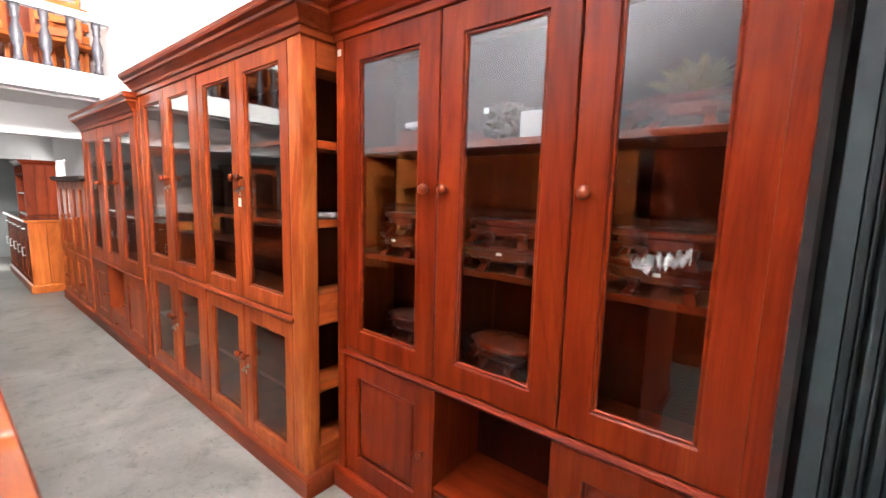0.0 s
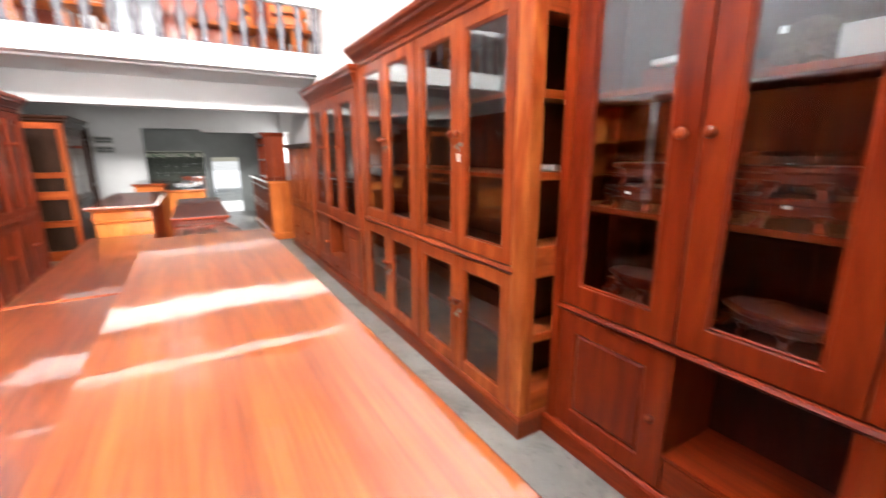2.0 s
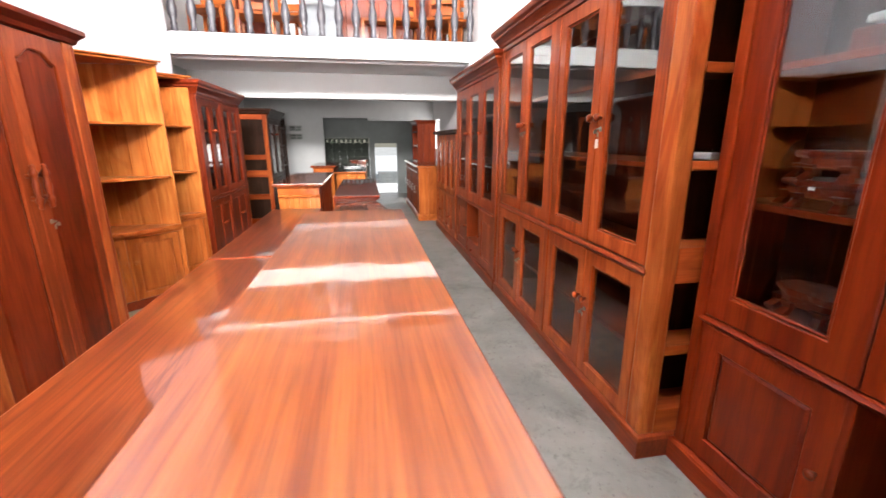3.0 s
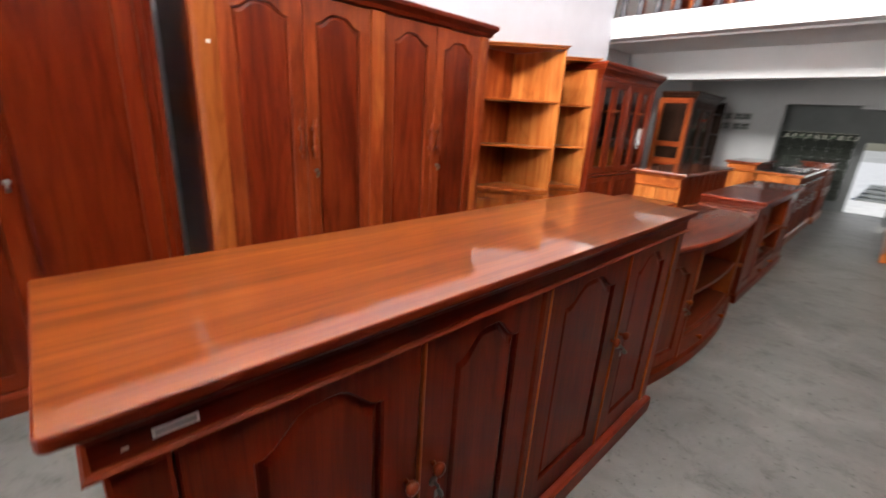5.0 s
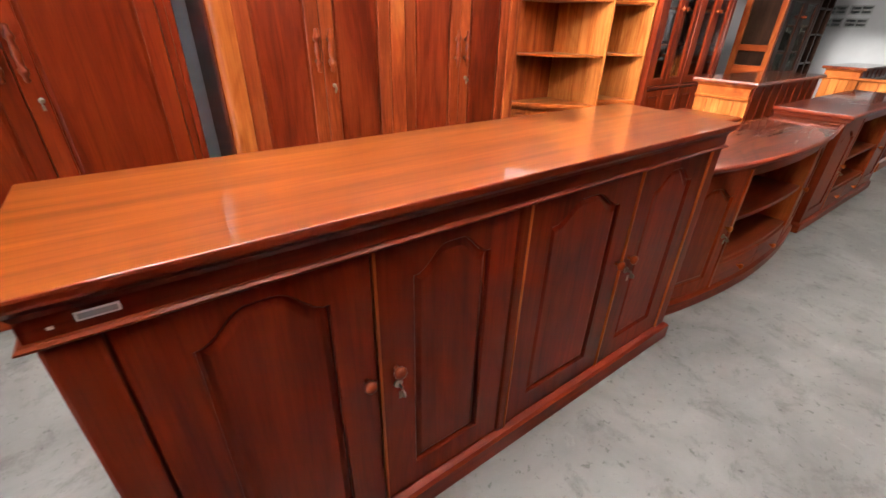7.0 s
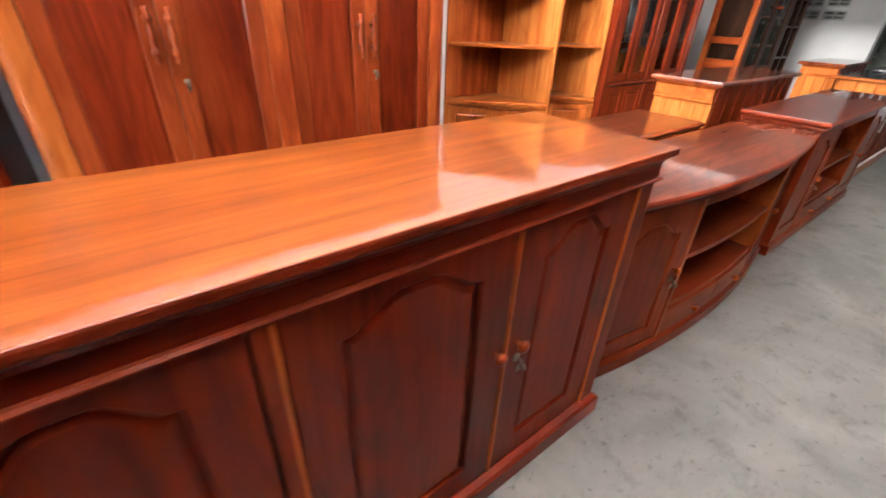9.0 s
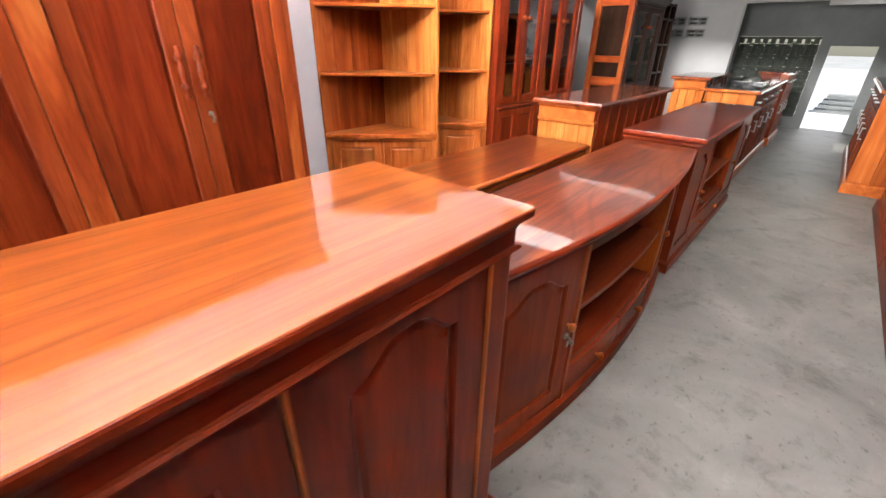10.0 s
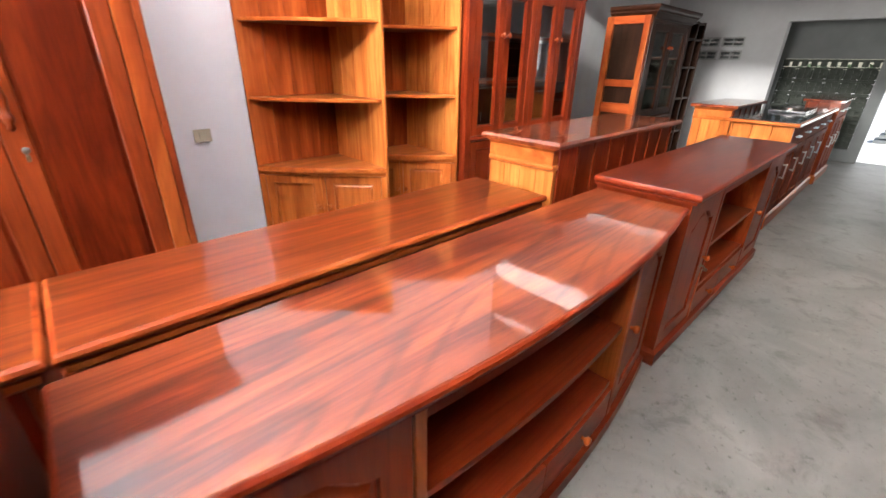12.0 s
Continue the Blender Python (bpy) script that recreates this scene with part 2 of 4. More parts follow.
TOP_BROWN = wood("polished_top_brown", (0.095, 0.0135, 0.004), (0.148, 0.0265, 0.0065), (0.2, 0.044, 0.01), "x", rough=0.29, coat=0.75, contrast=1.2, figure=0.3, band=0.5, flow=1.2, relief=0.0, pore_depth=0.4, lines=0.4)
TOP_DARK = wood("polished_top_dark", (0.085, 0.01, 0.0035), (0.13, 0.0165, 0.005), (0.17, 0.026, 0.007), "x", rough=0.29, coat=0.8, relief=0.0, pore_depth=0.2)
EBON = wood("nearly_black_wood", (0.012, 0.006, 0.004), (0.022, 0.01, 0.006), (0.035, 0.015, 0.009))
# Back boards and linings coloured nearly black: the cases' inner shade is in this tone.
INNER = wood("shaded_back_board", (0.026, 0.0042, 0.002), (0.038, 0.0062, 0.0026), (0.052, 0.009, 0.0035), rough=0.4, coat=0.1)
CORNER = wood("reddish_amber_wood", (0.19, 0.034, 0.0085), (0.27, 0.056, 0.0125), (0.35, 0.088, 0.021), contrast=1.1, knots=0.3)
BRIGHT = wood("bright_red_wood_upright", (0.15, 0.023, 0.006), (0.225, 0.04, 0.0095), (0.3, 0.066, 0.016), band=1.6, contrast=1.1, pore_depth=0.45)
RUST_X = wood("mid_red_wood_level", (0.122, 0.0185, 0.0055), (0.18, 0.029, 0.0078), (0.235, 0.045, 0.012), "x", band=1.4)
GLOSSY = wood("glossy_red_wood", (0.12, 0.016, 0.004), (0.175, 0.027, 0.0065), (0.23, 0.042, 0.01), rough=0.3, coat=0.48)
ROUNDED = wood("glossy_amber_wood", (0.24, 0.05, 0.011), (0.34, 0.085, 0.018), (0.43, 0.13, 0.03), rough=0.3, coat=0.48)
MATTE = wood("worn_brown_wood_upright", (0.12, 0.02, 0.006), (0.19, 0.035, 0.009), (0.25, 0.055, 0.014), rough=0.6, coat=0.0)
MATTE_X = wood("worn_brown_wood_level", (0.12, 0.02, 0.006), (0.19, 0.035, 0.009), (0.25, 0.055, 0.014), "x", rough=0.6, coat=0.0)
RUST = wood("mid_red_wood_upright", (0.122, 0.0185, 0.0055), (0.19, 0.0315, 0.0083), (0.25, 0.05, 0.013), band=1.6, contrast=1.05, pore_depth=0.5)
HONEY = wood("honey_wood_upright", (0.16, 0.024, 0.0065), (0.25, 0.046, 0.011), (0.35, 0.095, 0.022), band=2.2, contrast=1.5)
HONEY_X = wood("honey_wood_level", (0.16, 0.024, 0.0065), (0.24, 0.044, 0.0105), (0.32, 0.08, 0.018), "x", contrast=1.1)
HONEY_Y = wood("honey_wood_crosswise", (0.2, 0.032, 0.008), (0.268, 0.05, 0.0118), (0.325, 0.072, 0.017), "y", contrast=1.1)
UMBER = wood("dark_brown_wood", (0.017, 0.006, 0.003), (0.027, 0.009, 0.0045), (0.04, 0.014, 0.006))
UMBER_X = wood("dark_brown_wood_level", (0.017, 0.006, 0.003), (0.027, 0.009, 0.0045), (0.04, 0.014, 0.006), "x")
BRICKDOOR = wood("wardrobe_panel_wood", (0.085, 0.0095, 0.003), (0.132, 0.0165, 0.0045), (0.178, 0.027, 0.007), band=1.4, contrast=1.1, pore_depth=0.5, knots=0.25)
GLASS = pane_glass("clear_sheet_glass")
KEY_STEEL = plain("dull_key_steel", (0.24, 0.23, 0.21), 0.35, 1.0)
WRAP = film_wrap("plastic_wrap")
FLAP = film_wrap("glare_plastic", 0.34, 0.2)
STEEL = plain("brushed_steel", (0.55, 0.55, 0.53), 0.28, 1.0)
WHITE = plain("white_wall_paint", (0.84, 0.84, 0.84), 0.6, vary=0.05, scale=1.2, bump=0.0)
# Annex wall darkened in colour to give the dimness of the room behind.
ANNEX = plain("shaded_annex_wall", (0.19, 0.203, 0.2), 0.75, vary=0.15, scale=1.5)
# White wall greyed in its colour for the shade under the mezzanine.
GREYWALL = plain("shaded_white_wall", (0.54, 0.545, 0.545), 0.7, vary=0.1, scale=1.4, bump=0.01)
# White wall with the blue-grey of its shadow mixed into the colour.
LAVENDER = plain("shade_tinted_wall", (0.63, 0.63, 0.68), 0.65, vary=0.07, scale=1.6, bump=0.008)
FLOOR = concrete("trowelled_concrete")
SHUTTER = plain("green_grey_shutter_paint", (0.024, 0.036, 0.038), 0.45, vary=0.35, scale=9.0)
BALUSTER = plain("grey_baluster_paint", (0.05, 0.046, 0.055), 0.4, vary=0.18, scale=8.0)
BLOCK = plain("dark_cement_block", (0.07, 0.08, 0.066), 0.85, vary=0.3, scale=7.0, bump=0.1)
VENTMAT = plain("cement_vent_block", (0.42, 0.43, 0.41), 0.85, vary=0.15, scale=9.0)
PAPER = plain("white_paper", (0.78, 0.78, 0.8), 0.6, vary=0.04)
STRAW = plain("dried_straw", (0.21, 0.165, 0.065), 0.75, vary=0.3, scale=30.0)
OUTLET = plain("brown_beige_plastic", (0.36, 0.32, 0.24), 0.4)
BROWNPAPER = plain("crumpled_brown_paper", (0.07, 0.045, 0.03), 0.7, vary=0.35, scale=25.0)
GROUND = plain("pale_ground", (0.5, 0.5, 0.47), 0.9, vary=0.2, scale=0.7)
FARWALL = plain("pale_render", (0.82, 0.82, 0.8), 0.8)
DARKGLASS = plain("smoked_glass_top", (0.02, 0.022, 0.024), 0.05, vary=0.1)
CLOTH = plain("grey_cover_cloth", (0.32, 0.34, 0.36), 0.85, vary=0.15)


# ---- mesh helpers ----
def thing(name, place, label, category, group="", kind=""):
    ob = new(name)
    ob.empty_display_size = 0.1
    ob.matrix_world = place
    return tagged(ob, label, category, group, kind)


def part(name, bm, mat, parent, label="", smooth=False):
    bmesh.ops.recalc_face_normals(bm, faces=bm.faces)
    me = bpy.data.meshes.new(name)
    bm.to_mesh(me)
    bm.free()
    if smooth:
        for p in me.polygons:
            p.use_smooth = True
    me.materials.append(mat)
    ob = new(name, me)
    if parent is not None:
        ob.parent = parent
    return tagged(ob, label)


def block(bm, x0, x1, y0, y1, z0, z1, b=0.0):
    """A board with softened edges."""
    made = bmesh.ops.create_cube(bm, size=1.0)["verts"]
    for v in made:
        v.co = ((x0 + x1) / 2 + v.co.x * (x1 - x0), (y0 + y1) / 2 + v.co.y * (y1 - y0), (z0 + z1) / 2 + v.co.z * (z1 - z0))
    if b:
        edges = list({e for v in made for e in v.link_edges})
        bmesh.ops.bevel(bm, geom=edges, offset=b, segments=2, profile=0.6, affect="EDGES")
    return bm


def board(*box, b=0.003):
    return block(bmesh.new(), *box, b=b)


def loft(bm, rings):
    """Skin through rings of equal length, closed at both ends."""
    rows = [[bm.verts.new(p) for p in ring] for ring in rings]
    n = len(rows[0])
    for a, c in zip(rows, rows[1:]):
        for i in range(n):
            bm.faces.new((a[i], a[(i + 1) % n], c[(i + 1) % n], c[i]))
    bm.faces.new(rows[0][::-1])
    bm.faces.new(rows[-1])
    return bm


def stacked(x0, x1, y0, y1, profile, back=False, r=0.0):
    """A moulding or slab round three sides of a rectangle: profile rows are (outward, height); r rounds the two front corners."""
    rings = []
    for out, z in profile:
        rear = y1 + (out if back else 0.0)
        a, c, f = x0 - out, x1 + out, y0 - out
        ring = [(a, f), (c, f)]
        if r:
            k = 5
            ring = [(a + r - r * math.cos(math.pi / 2 * i / k), f + r - r * math.sin(math.pi / 2 * i / k)) for i in range(k + 1)]
            ring += [(c - r + r * math.sin(math.pi / 2 * i / k), f + r - r * math.cos(math.pi / 2 * i / k)) for i in range(k + 1)]
        rings.append([(p, q, z) for p, q in ring + [(c, rear), (a, rear)]])
    return loft(bmesh.new(), rings)


def arch_line(x0, x1, z, rise, n=16):
    """The shouldered arch of a panel's head, from x0 to x1."""
    return [(x0 + (x1 - x0) * i / n, z - rise + rise * 0.5 * (1 - math.cos(math.pi * min(1.0, max(0.0, (min(i, n - i) / n - 0.03) / 0.37))))) for i in range(n + 1)]


def raised_panel(x0, x1, z0, z1, rise, y, deep=0.012, slope=0.016):
    """A fielded panel that fills the opening of a door frame."""
    rings = []
    for inset, yy in ((0.0, y + deep + 0.008), (0.0, y + deep), (0.006, y + deep), (slope, y + 0.006), (slope + 0.003, y + 0.005)):
        line = arch_line(x0 + inset, x1 - inset, z1 - inset, rise)
        rings.append([(x0 + inset, yy, z0 + inset), (x1 - inset, yy, z0 + inset)] + [(a, yy, c) for a, c in reversed(line)])
    return loft(bmesh.new(), rings)


def frame_ring(x0, x1, z0, z1, f, y, t, rise=0.0, head=None, soft=0.004):
    """A door's frame in one piece, its inner head arched where rise is given."""
    n = 16
    top = z1 - (head or f)

    def outer(o, yy):
        line = [(x0 + o + (x1 - x0 - 2 * o) * i / n, z1 - o) for i in range(n + 1)]
        return [(x0 + o, yy, z0 + o), (x1 - o, yy, z0 + o)] + [(a, yy, c) for a, c in reversed(line)]

    def inner(o, yy):
        line = arch_line(x0 + f - o, x1 - f + o, top + o, rise, n)
        return [(x0 + f - o, yy, z0 + f - o), (x1 - f + o, yy, z0 + f - o)] + [(a, yy, c) for a, c in reversed(line)]

    bm = bmesh.new()
    s = soft
    rings = [outer(0, y + t), outer(0, y + s), outer(s, y), inner(s, y), inner(0, y + s), inner(0, y + t)]
    rows = [[bm.verts.new(p) for p in ring] for ring in rings]
    m = len(rows[0])
    for a, c in zip(rows, rows[1:] + rows[:1]):
        for i in range(m):
            bm.faces.new((a[i], a[(i + 1) % m], c[(i + 1) % m], c[i]))
    return bm


def turned(bm, profile, centre, axis="z", n=14):
    """A turned piece: profile rows are (radius, distance along the axis)."""
    rings = []
    for r, h in profile:
        ring = []
        for i in range(n):
            a = 2 * math.pi * i / n
            c, s = r * math.cos(a), r * math.sin(a)
            p = {"z": (c, s, h), "y": (c, h, s), "x": (h, c, s)}[axis]
            ring.append((centre[0] + p[0], centre[1] + p[1], centre[2] + p[2]))
        rings.append(ring)
    return loft(bm, rings)


KNOB = [(0.008, 0.0), (0.007, -0.008), (0.009, -0.012), (0.016, -0.018), (0.019, -0.026), (0.016, -0.034), (0.006, -0.038)]


def knob(parent, x, y, z, mat, size=1.0):
    part("knob", turned(bmesh.new(), [(r * size, h * size) for r, h in KNOB], (x, y, z), "y"), GLOSSY if mat is DEEP else mat, parent, "turned wooden knob", True)


def lock(parent, x, y, z, key=True):
    bm = turned(bmesh.new(), [(0.011, 0.0), (0.011, -0.004), (0.007, -0.006)], (x, y, z), "y", 12)
    if key:
        block(bm, x - 0.0015, x + 0.0015, y - 0.022, y - 0.005, z - 0.004, z + 0.004)
        turned(bm, [(0.009, -0.002), (0.009, 0.002)], (x, y - 0.026, z - 0.012), "x", 10)
        block(bm, x - 0.005, x + 0.005, y - 0.014, y - 0.012, z - 0.036, z - 0.015)
    part("lock", bm, KEY_STEEL, parent, "steel lock with its key")


def glazed_door(parent, x0, x1, z0, z1, mat, mat_x, y=0.0, frame_wide=0.085, t=0.024, name="glass_door"):
    """A framed door with a clear pane and a bead round it."""
    f = frame_wide
    door = part(name, frame_ring(x0, x1, z0, z1, f, y, t), mat, parent)
    part("glazing_bead", frame_ring(x0 + f, x1 - f, z0 + f, z1 - f, 0.01, y + 0.006, t - 0.008, soft=0.003), mat_x, door)
    pane = part("pane", board(x0 + f + 0.002, x1 - f - 0.002, y + 0.012, y + 0.015, z0 + f + 0.002, z1 - f - 0.002, b=0.0), GLASS, door, "clear sheet glass")
    pane.visible_shadow = False
    return door


def panel_door(parent, x0, x1, z0, z1, mat, mat_x, panel_mat, y=0.0, f=0.07, t=0.022, rise=0.0, head=None, name="panel_door"):
    """A framed door with a raised panel, its head arched where rise is given."""
    door = part(name, frame_ring(x0, x1, z0, z1, f, y, t, rise, head), mat, parent)
    part("panel", raised_panel(x0 + f, x1 - f, z0 + f, z1 - (head or f), rise, y), panel_mat, door)
    return door


def stile(parent, x0, x1, y0, y1, z0, z1, mat, soft=0.005, label=""):
    return part("stile", board(x0, x1, y0, y1, z0, z1, b=soft), mat, parent, label)


CROWN = [(0.0, 0.0), (0.008, 0.004), (0.008, 0.03), (0.018, 0.036), (0.022, 0.05), (0.045, 0.085), (0.055, 0.09), (0.055, 0.105), (0.07, 0.118), (0.074, 0.13), (0.074, 0.148), (0.068, 0.152)]
PLINTH = [(0.016, 0.0), (0.018, 0.004), (0.018, 0.085), (0.012, 0.097), (0.0, 0.105)]


def lifted(profile, z, out=1.0, tall=1.0):
    return [(o * out, z + h * tall) for o, h in profile]


def carcass(root, w, d, z0, z1, mat, back_mat, shelves=(), t=0.02, left=True, right=True):
    """Sides, back, bottom, top and shelves of a case that is open in front."""
    if left:
        part("side", board(0.0, t, 0.024, d, z0, z1), mat, root)
    if right:
        part("side", board(w - t, w, 0.024, d, z0, z1), mat, root)
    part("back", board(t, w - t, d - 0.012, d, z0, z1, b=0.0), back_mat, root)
    part("bottom", board(t, w - t, 0.03, d - 0.012, z0, z0 + t), mat, root)
    part("top", board(t, w - t, 0.03, d - 0.012, z1 - t, z1), mat, root)
    for z in shelves:
        part("shelf", board(t, w - t, 0.045, d - 0.012, z - 0.011, z + 0.011), RED_X if mat is not AMBER else AMBER_X, root)


# ---- the large structure ----
def wall(name, x0, x1, y0, y1, z0, z1, mat, holes=(), axis="x"):
    """A wall with thickness; holes are (from, to, bottom, top) along its length and go right through."""
    bm = bmesh.new()
    a0, a1 = (x0, x1) if axis == "x" else (y0, y1)
    cuts = sorted(holes)
    at = a0

    def piece(p, q, low, high):
        if q - p > 1e-4 and high - low > 1e-4:
            if axis == "x":
                block(bm, p, q, y0, y1, low, high)
            else:
                block(bm, x0, x1, p, q, low, high)

    for p, q, low, high in cuts:
        piece(at, p, z0, z1)
        piece(p, q, z0, low)
        piece(p, q, high, z1)
        at = q
    piece(at, a1, z0, z1)
    return tagged(part(name, bm, mat, None), "plastered wall", "wall", kind="structure")


FRONT, REAR = 1.3, -9.45
MEZ, NORTH, SOUTH, BACK = -5.39, 1.36, -2.31, -2.62
tagged(part("floor", board(-10.52, 1.5, -3.2, 1.75, -0.12, 0.0, b=0.0), FLOOR, None), "grey trowelled concrete floor with scuffs", "floor", kind="structure")
tagged(part("ground", board(-90, 90, -90, 90, -0.3, -0.13, b=0.0), GROUND, None), "pale bare ground outside", "ground", kind="structure")
wall("wall_south", -5.35, 1.5, SOUTH - 0.18, SOUTH, 0.0, 5.0, LAVENDER)
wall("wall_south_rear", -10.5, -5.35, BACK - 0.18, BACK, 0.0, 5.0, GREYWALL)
wall("wall_jog", -5.35, -5.2, BACK, SOUTH - 0.18, 0.0, 5.0, WHITE, axis="y")
wall("wall_north", -10.5, 0.5, NORTH, 1.6, 0.0, 5.0, WHITE, holes=[(-9.36, -8.58, 1.12, 1.72)])
wall("wall_north_front", 0.5, 1.5, 1.55, 1.7, 0.0, 5.0, GREYWALL)
# Unseen front wall; its opening is kept small to limit light on near furniture.
wall("wall_front", FRONT, FRONT + 0.18, SOUTH, 1.55, 0.0, 3.3, WHITE, holes=[(-1.3, 0.0, 0.0, 2.25)], axis="y")
wall("wall_front_upper", FRONT, FRONT + 0.18, SOUTH, 1.55, 3.3, 5.0, WHITE, holes=[(-2.2, 1.2, 3.5, 4.75)], axis="y")
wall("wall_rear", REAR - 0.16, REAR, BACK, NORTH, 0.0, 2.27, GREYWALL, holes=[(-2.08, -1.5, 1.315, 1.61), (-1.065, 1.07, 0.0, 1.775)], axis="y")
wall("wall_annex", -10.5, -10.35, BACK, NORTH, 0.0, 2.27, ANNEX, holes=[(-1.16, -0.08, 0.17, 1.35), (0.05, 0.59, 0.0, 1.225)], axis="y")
wall("wall_mezzanine_rear", REAR - 0.16, REAR, BACK, NORTH, 2.5, 5.0, WHITE, axis="y")
tagged(part("ceiling", board(-10.5, 1.5, -3.05, 1.75, 5.0, 5.12, b=0.0), WHITE, None), "white painted high ceiling", "ceiling", kind="structure")
# Unseen slab added to keep clerestory and ceiling light off the entrance corner.
tagged(part("baffle_entrance", board(0.3, FRONT, SOUTH, 1.55, 3.28, 3.4, b=0.0), WHITE, None), "added unseen white baffle that shades the entrance corner", "ceiling", kind="structure")
slab = bmesh.new()
block(slab, -10.5, MEZ, BACK, NORTH, 2.27, 2.5)
tagged(part("mezzanine_slab", slab, WHITE, None), "white painted mezzanine slab edge and underside", "floor slab", kind="structure")
tagged(part("beam", board(-6.9, -6.61, BACK + 0.002, NORTH - 0.002, 1.91, 2.268, b=0.004), WHITE, None), "white painted cross beam under the mezzanine", "beam", kind="structure")
tagged(part("beam_edge", board(-5.63, -5.57, BACK + 0.002, NORTH - 0.002, 2.245, 2.268, b=0.004), WHITE, None), "white drip edge under the slab", "trim", kind="structure")
tagged(part("pillar", board(-5.72, -5.37, 1.2, NORTH - 0.002, 0.0, 2.27, b=0.006), WHITE, None), "white painted pillar against the wall", "pillar", kind="structure")
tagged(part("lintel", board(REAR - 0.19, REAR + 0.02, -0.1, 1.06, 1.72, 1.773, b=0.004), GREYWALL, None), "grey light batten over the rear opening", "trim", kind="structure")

# bright yard behind the rear door
tagged(part("yard", board(-40, -10.53, -20, 20, -0.13, -0.1, b=0.0), FARWALL, None), "pale concrete yard outside the rear door", "pavement", kind="structure")
crates = thing("stacked_boards", pose(-14.4, 0.55, -0.1), "pale stacked boards in the yard", "boards")
for i in range(4):
    part("plank", board(0, 0.5, -0.5 + 0.05 * i, 0.6 - 0.04 * i, 0.1 * i, 0.1 * i + 0.07), VENTMAT, crates)
part("bearer", board(0.05, 0.45, -0.3, 0.35, 0.0, 0.38), VENTMAT, crates)


def vent_block(place, wide, high):
    """A cement vent block with two rows of slots."""
    ob = thing("vent_block", place, "grey cement ventilation block set in the wall", "vent", "vent blocks")
    bm = bmesh.new()
    for z in (0.0, 0.42, 0.84):
        block(bm, 0.0, 0.16, 0.0, wide, z * high, (z + 0.16) * high, 0.003)
    for y in (0.0, 0.46, 0.92):
        block(bm, 0.004, 0.156, y * wide, (y + 0.08) * wide, 0.004, high - 0.004, 0.002)
    part("lattice", bm, VENTMAT, ob)
    return ob


first = vent_block(pose(REAR - 0.16, -2.08, 1.315), 0.275, 0.125)
for y, z in ((-1.775, 1.315), (-2.08, 1.485), (-1.775, 1.485)):
    copy_thing(first, pose(REAR - 0.16, y, z))
fill = bmesh.new()
block(fill, REAR - 0.16, REAR, -2.08, -1.5, 1.44, 1.485)
block(fill, REAR - 0.158, REAR - 0.002, -1.805, -1.775, 1.317, 1.608)
tagged(part("vent_mortar", fill, GREYWALL, None), "plaster between the vent blocks", "wall", kind="structure")


def breeze_block(place):
    """A pierced screen block."""
    ob = thing("breeze_block", place, "dark greenish grey cement screen block", "screen block", "screen wall")
    bm = bmesh.new()
    w = 0.1775
    for a in ((0, w, 0, 0.022), (0, w, w - 0.022, w), (0, 0.022, 0.03, w - 0.03), (w - 0.022, w, 0.03, w - 0.03)):
        block(bm, 0.0, 0.1, a[0], a[1], a[2], a[3], 0.004)
    block(bm, 0.02, 0.08, w / 2 - 0.012, w / 2 + 0.012, 0.03, w - 0.03)
    block(bm, 0.0205, 0.0795, 0.03, w - 0.03, w / 2 - 0.012, w / 2 + 0.012)
    block(bm, 0.004, 0.03, 0.02, w - 0.02, 0.02, w - 0.02)
    part("shell", bm, BLOCK, ob)
    return ob


first = breeze_block(pose(-10.48, -1.155, 0.175))
for i in range(6):
    for j in range(6):
        if i or j:
            copy_thing(first, pose(-10.48, -1.155 + 0.178 * i, 0.175 + 0.178 * j))
screen_top = bmesh.new()
for i in range(10):
    block(screen_top, -10.48, -10.38, -1.155 + 0.1095 * i, -1.09 + 0.1095 * i, 1.25, 1.345, 0.004)
block(screen_top, -10.479, -10.381, -1.155, -0.085, 1.312, 1.3445)
tagged(part("screen_cap", screen_top, BLOCK, None), "row of open slots over the screen blocks", "screen wall", kind="structure")
hedge = bmesh.new()
for i in range(900):
    c = Vector((random.uniform(-12.4, -11.6), random.uniform(-2.3, -0.2), random.uniform(-0.1, 1.28)))
    a, b2 = random.uniform(0, 6.28), random.uniform(-0.8, 0.8)
    u = Vector((math.cos(a), math.sin(a), b2)) * 0.07
    v = Vector((-math.sin(a), math.cos(a), random.uniform(-0.5, 0.5))) * 0.035
    hedge.faces.new([hedge.verts.new(c + q) for q in (u, v, -u, -v)])
LEAF = plain("hedge_leaf", (0.05, 0.09, 0.03), 0.6, vary=0.4, scale=6.0)
tagged(part("hedge", hedge, LEAF, None), "dark green hedge outside the screen wall", "hedge", kind="stuff")

# balustrade of the mezzanine
rail = thing("balustrade", pose(MEZ - 0.15, BACK + 0.01, 2.5), "grey painted turned balusters along the mezzanine edge", "balustrade")
part("handrail", board(-0.055, 0.055, 0.0, 3.96, 0.565, 0.64, b=0.012), WHITE, rail, "white painted handrail")
part("foot_rail", board(-0.05, 0.05, 0.0, 3.96, 0.0, 0.03, b=0.006), BALUSTER, rail)
BAL = [(0.045, 0.03), (0.045, 0.07), (0.032, 0.078), (0.042, 0.095), (0.032, 0.112), (0.044, 0.13), (0.03, 0.15), (0.05, 0.22), (0.058, 0.29), (0.05, 0.36),
       (0.03, 0.44), (0.03, 0.47), (0.044, 0.485), (0.032, 0.5), (0.042, 0.515), (0.032, 0.53), (0.045, 0.55), (0.045, 0.62)]
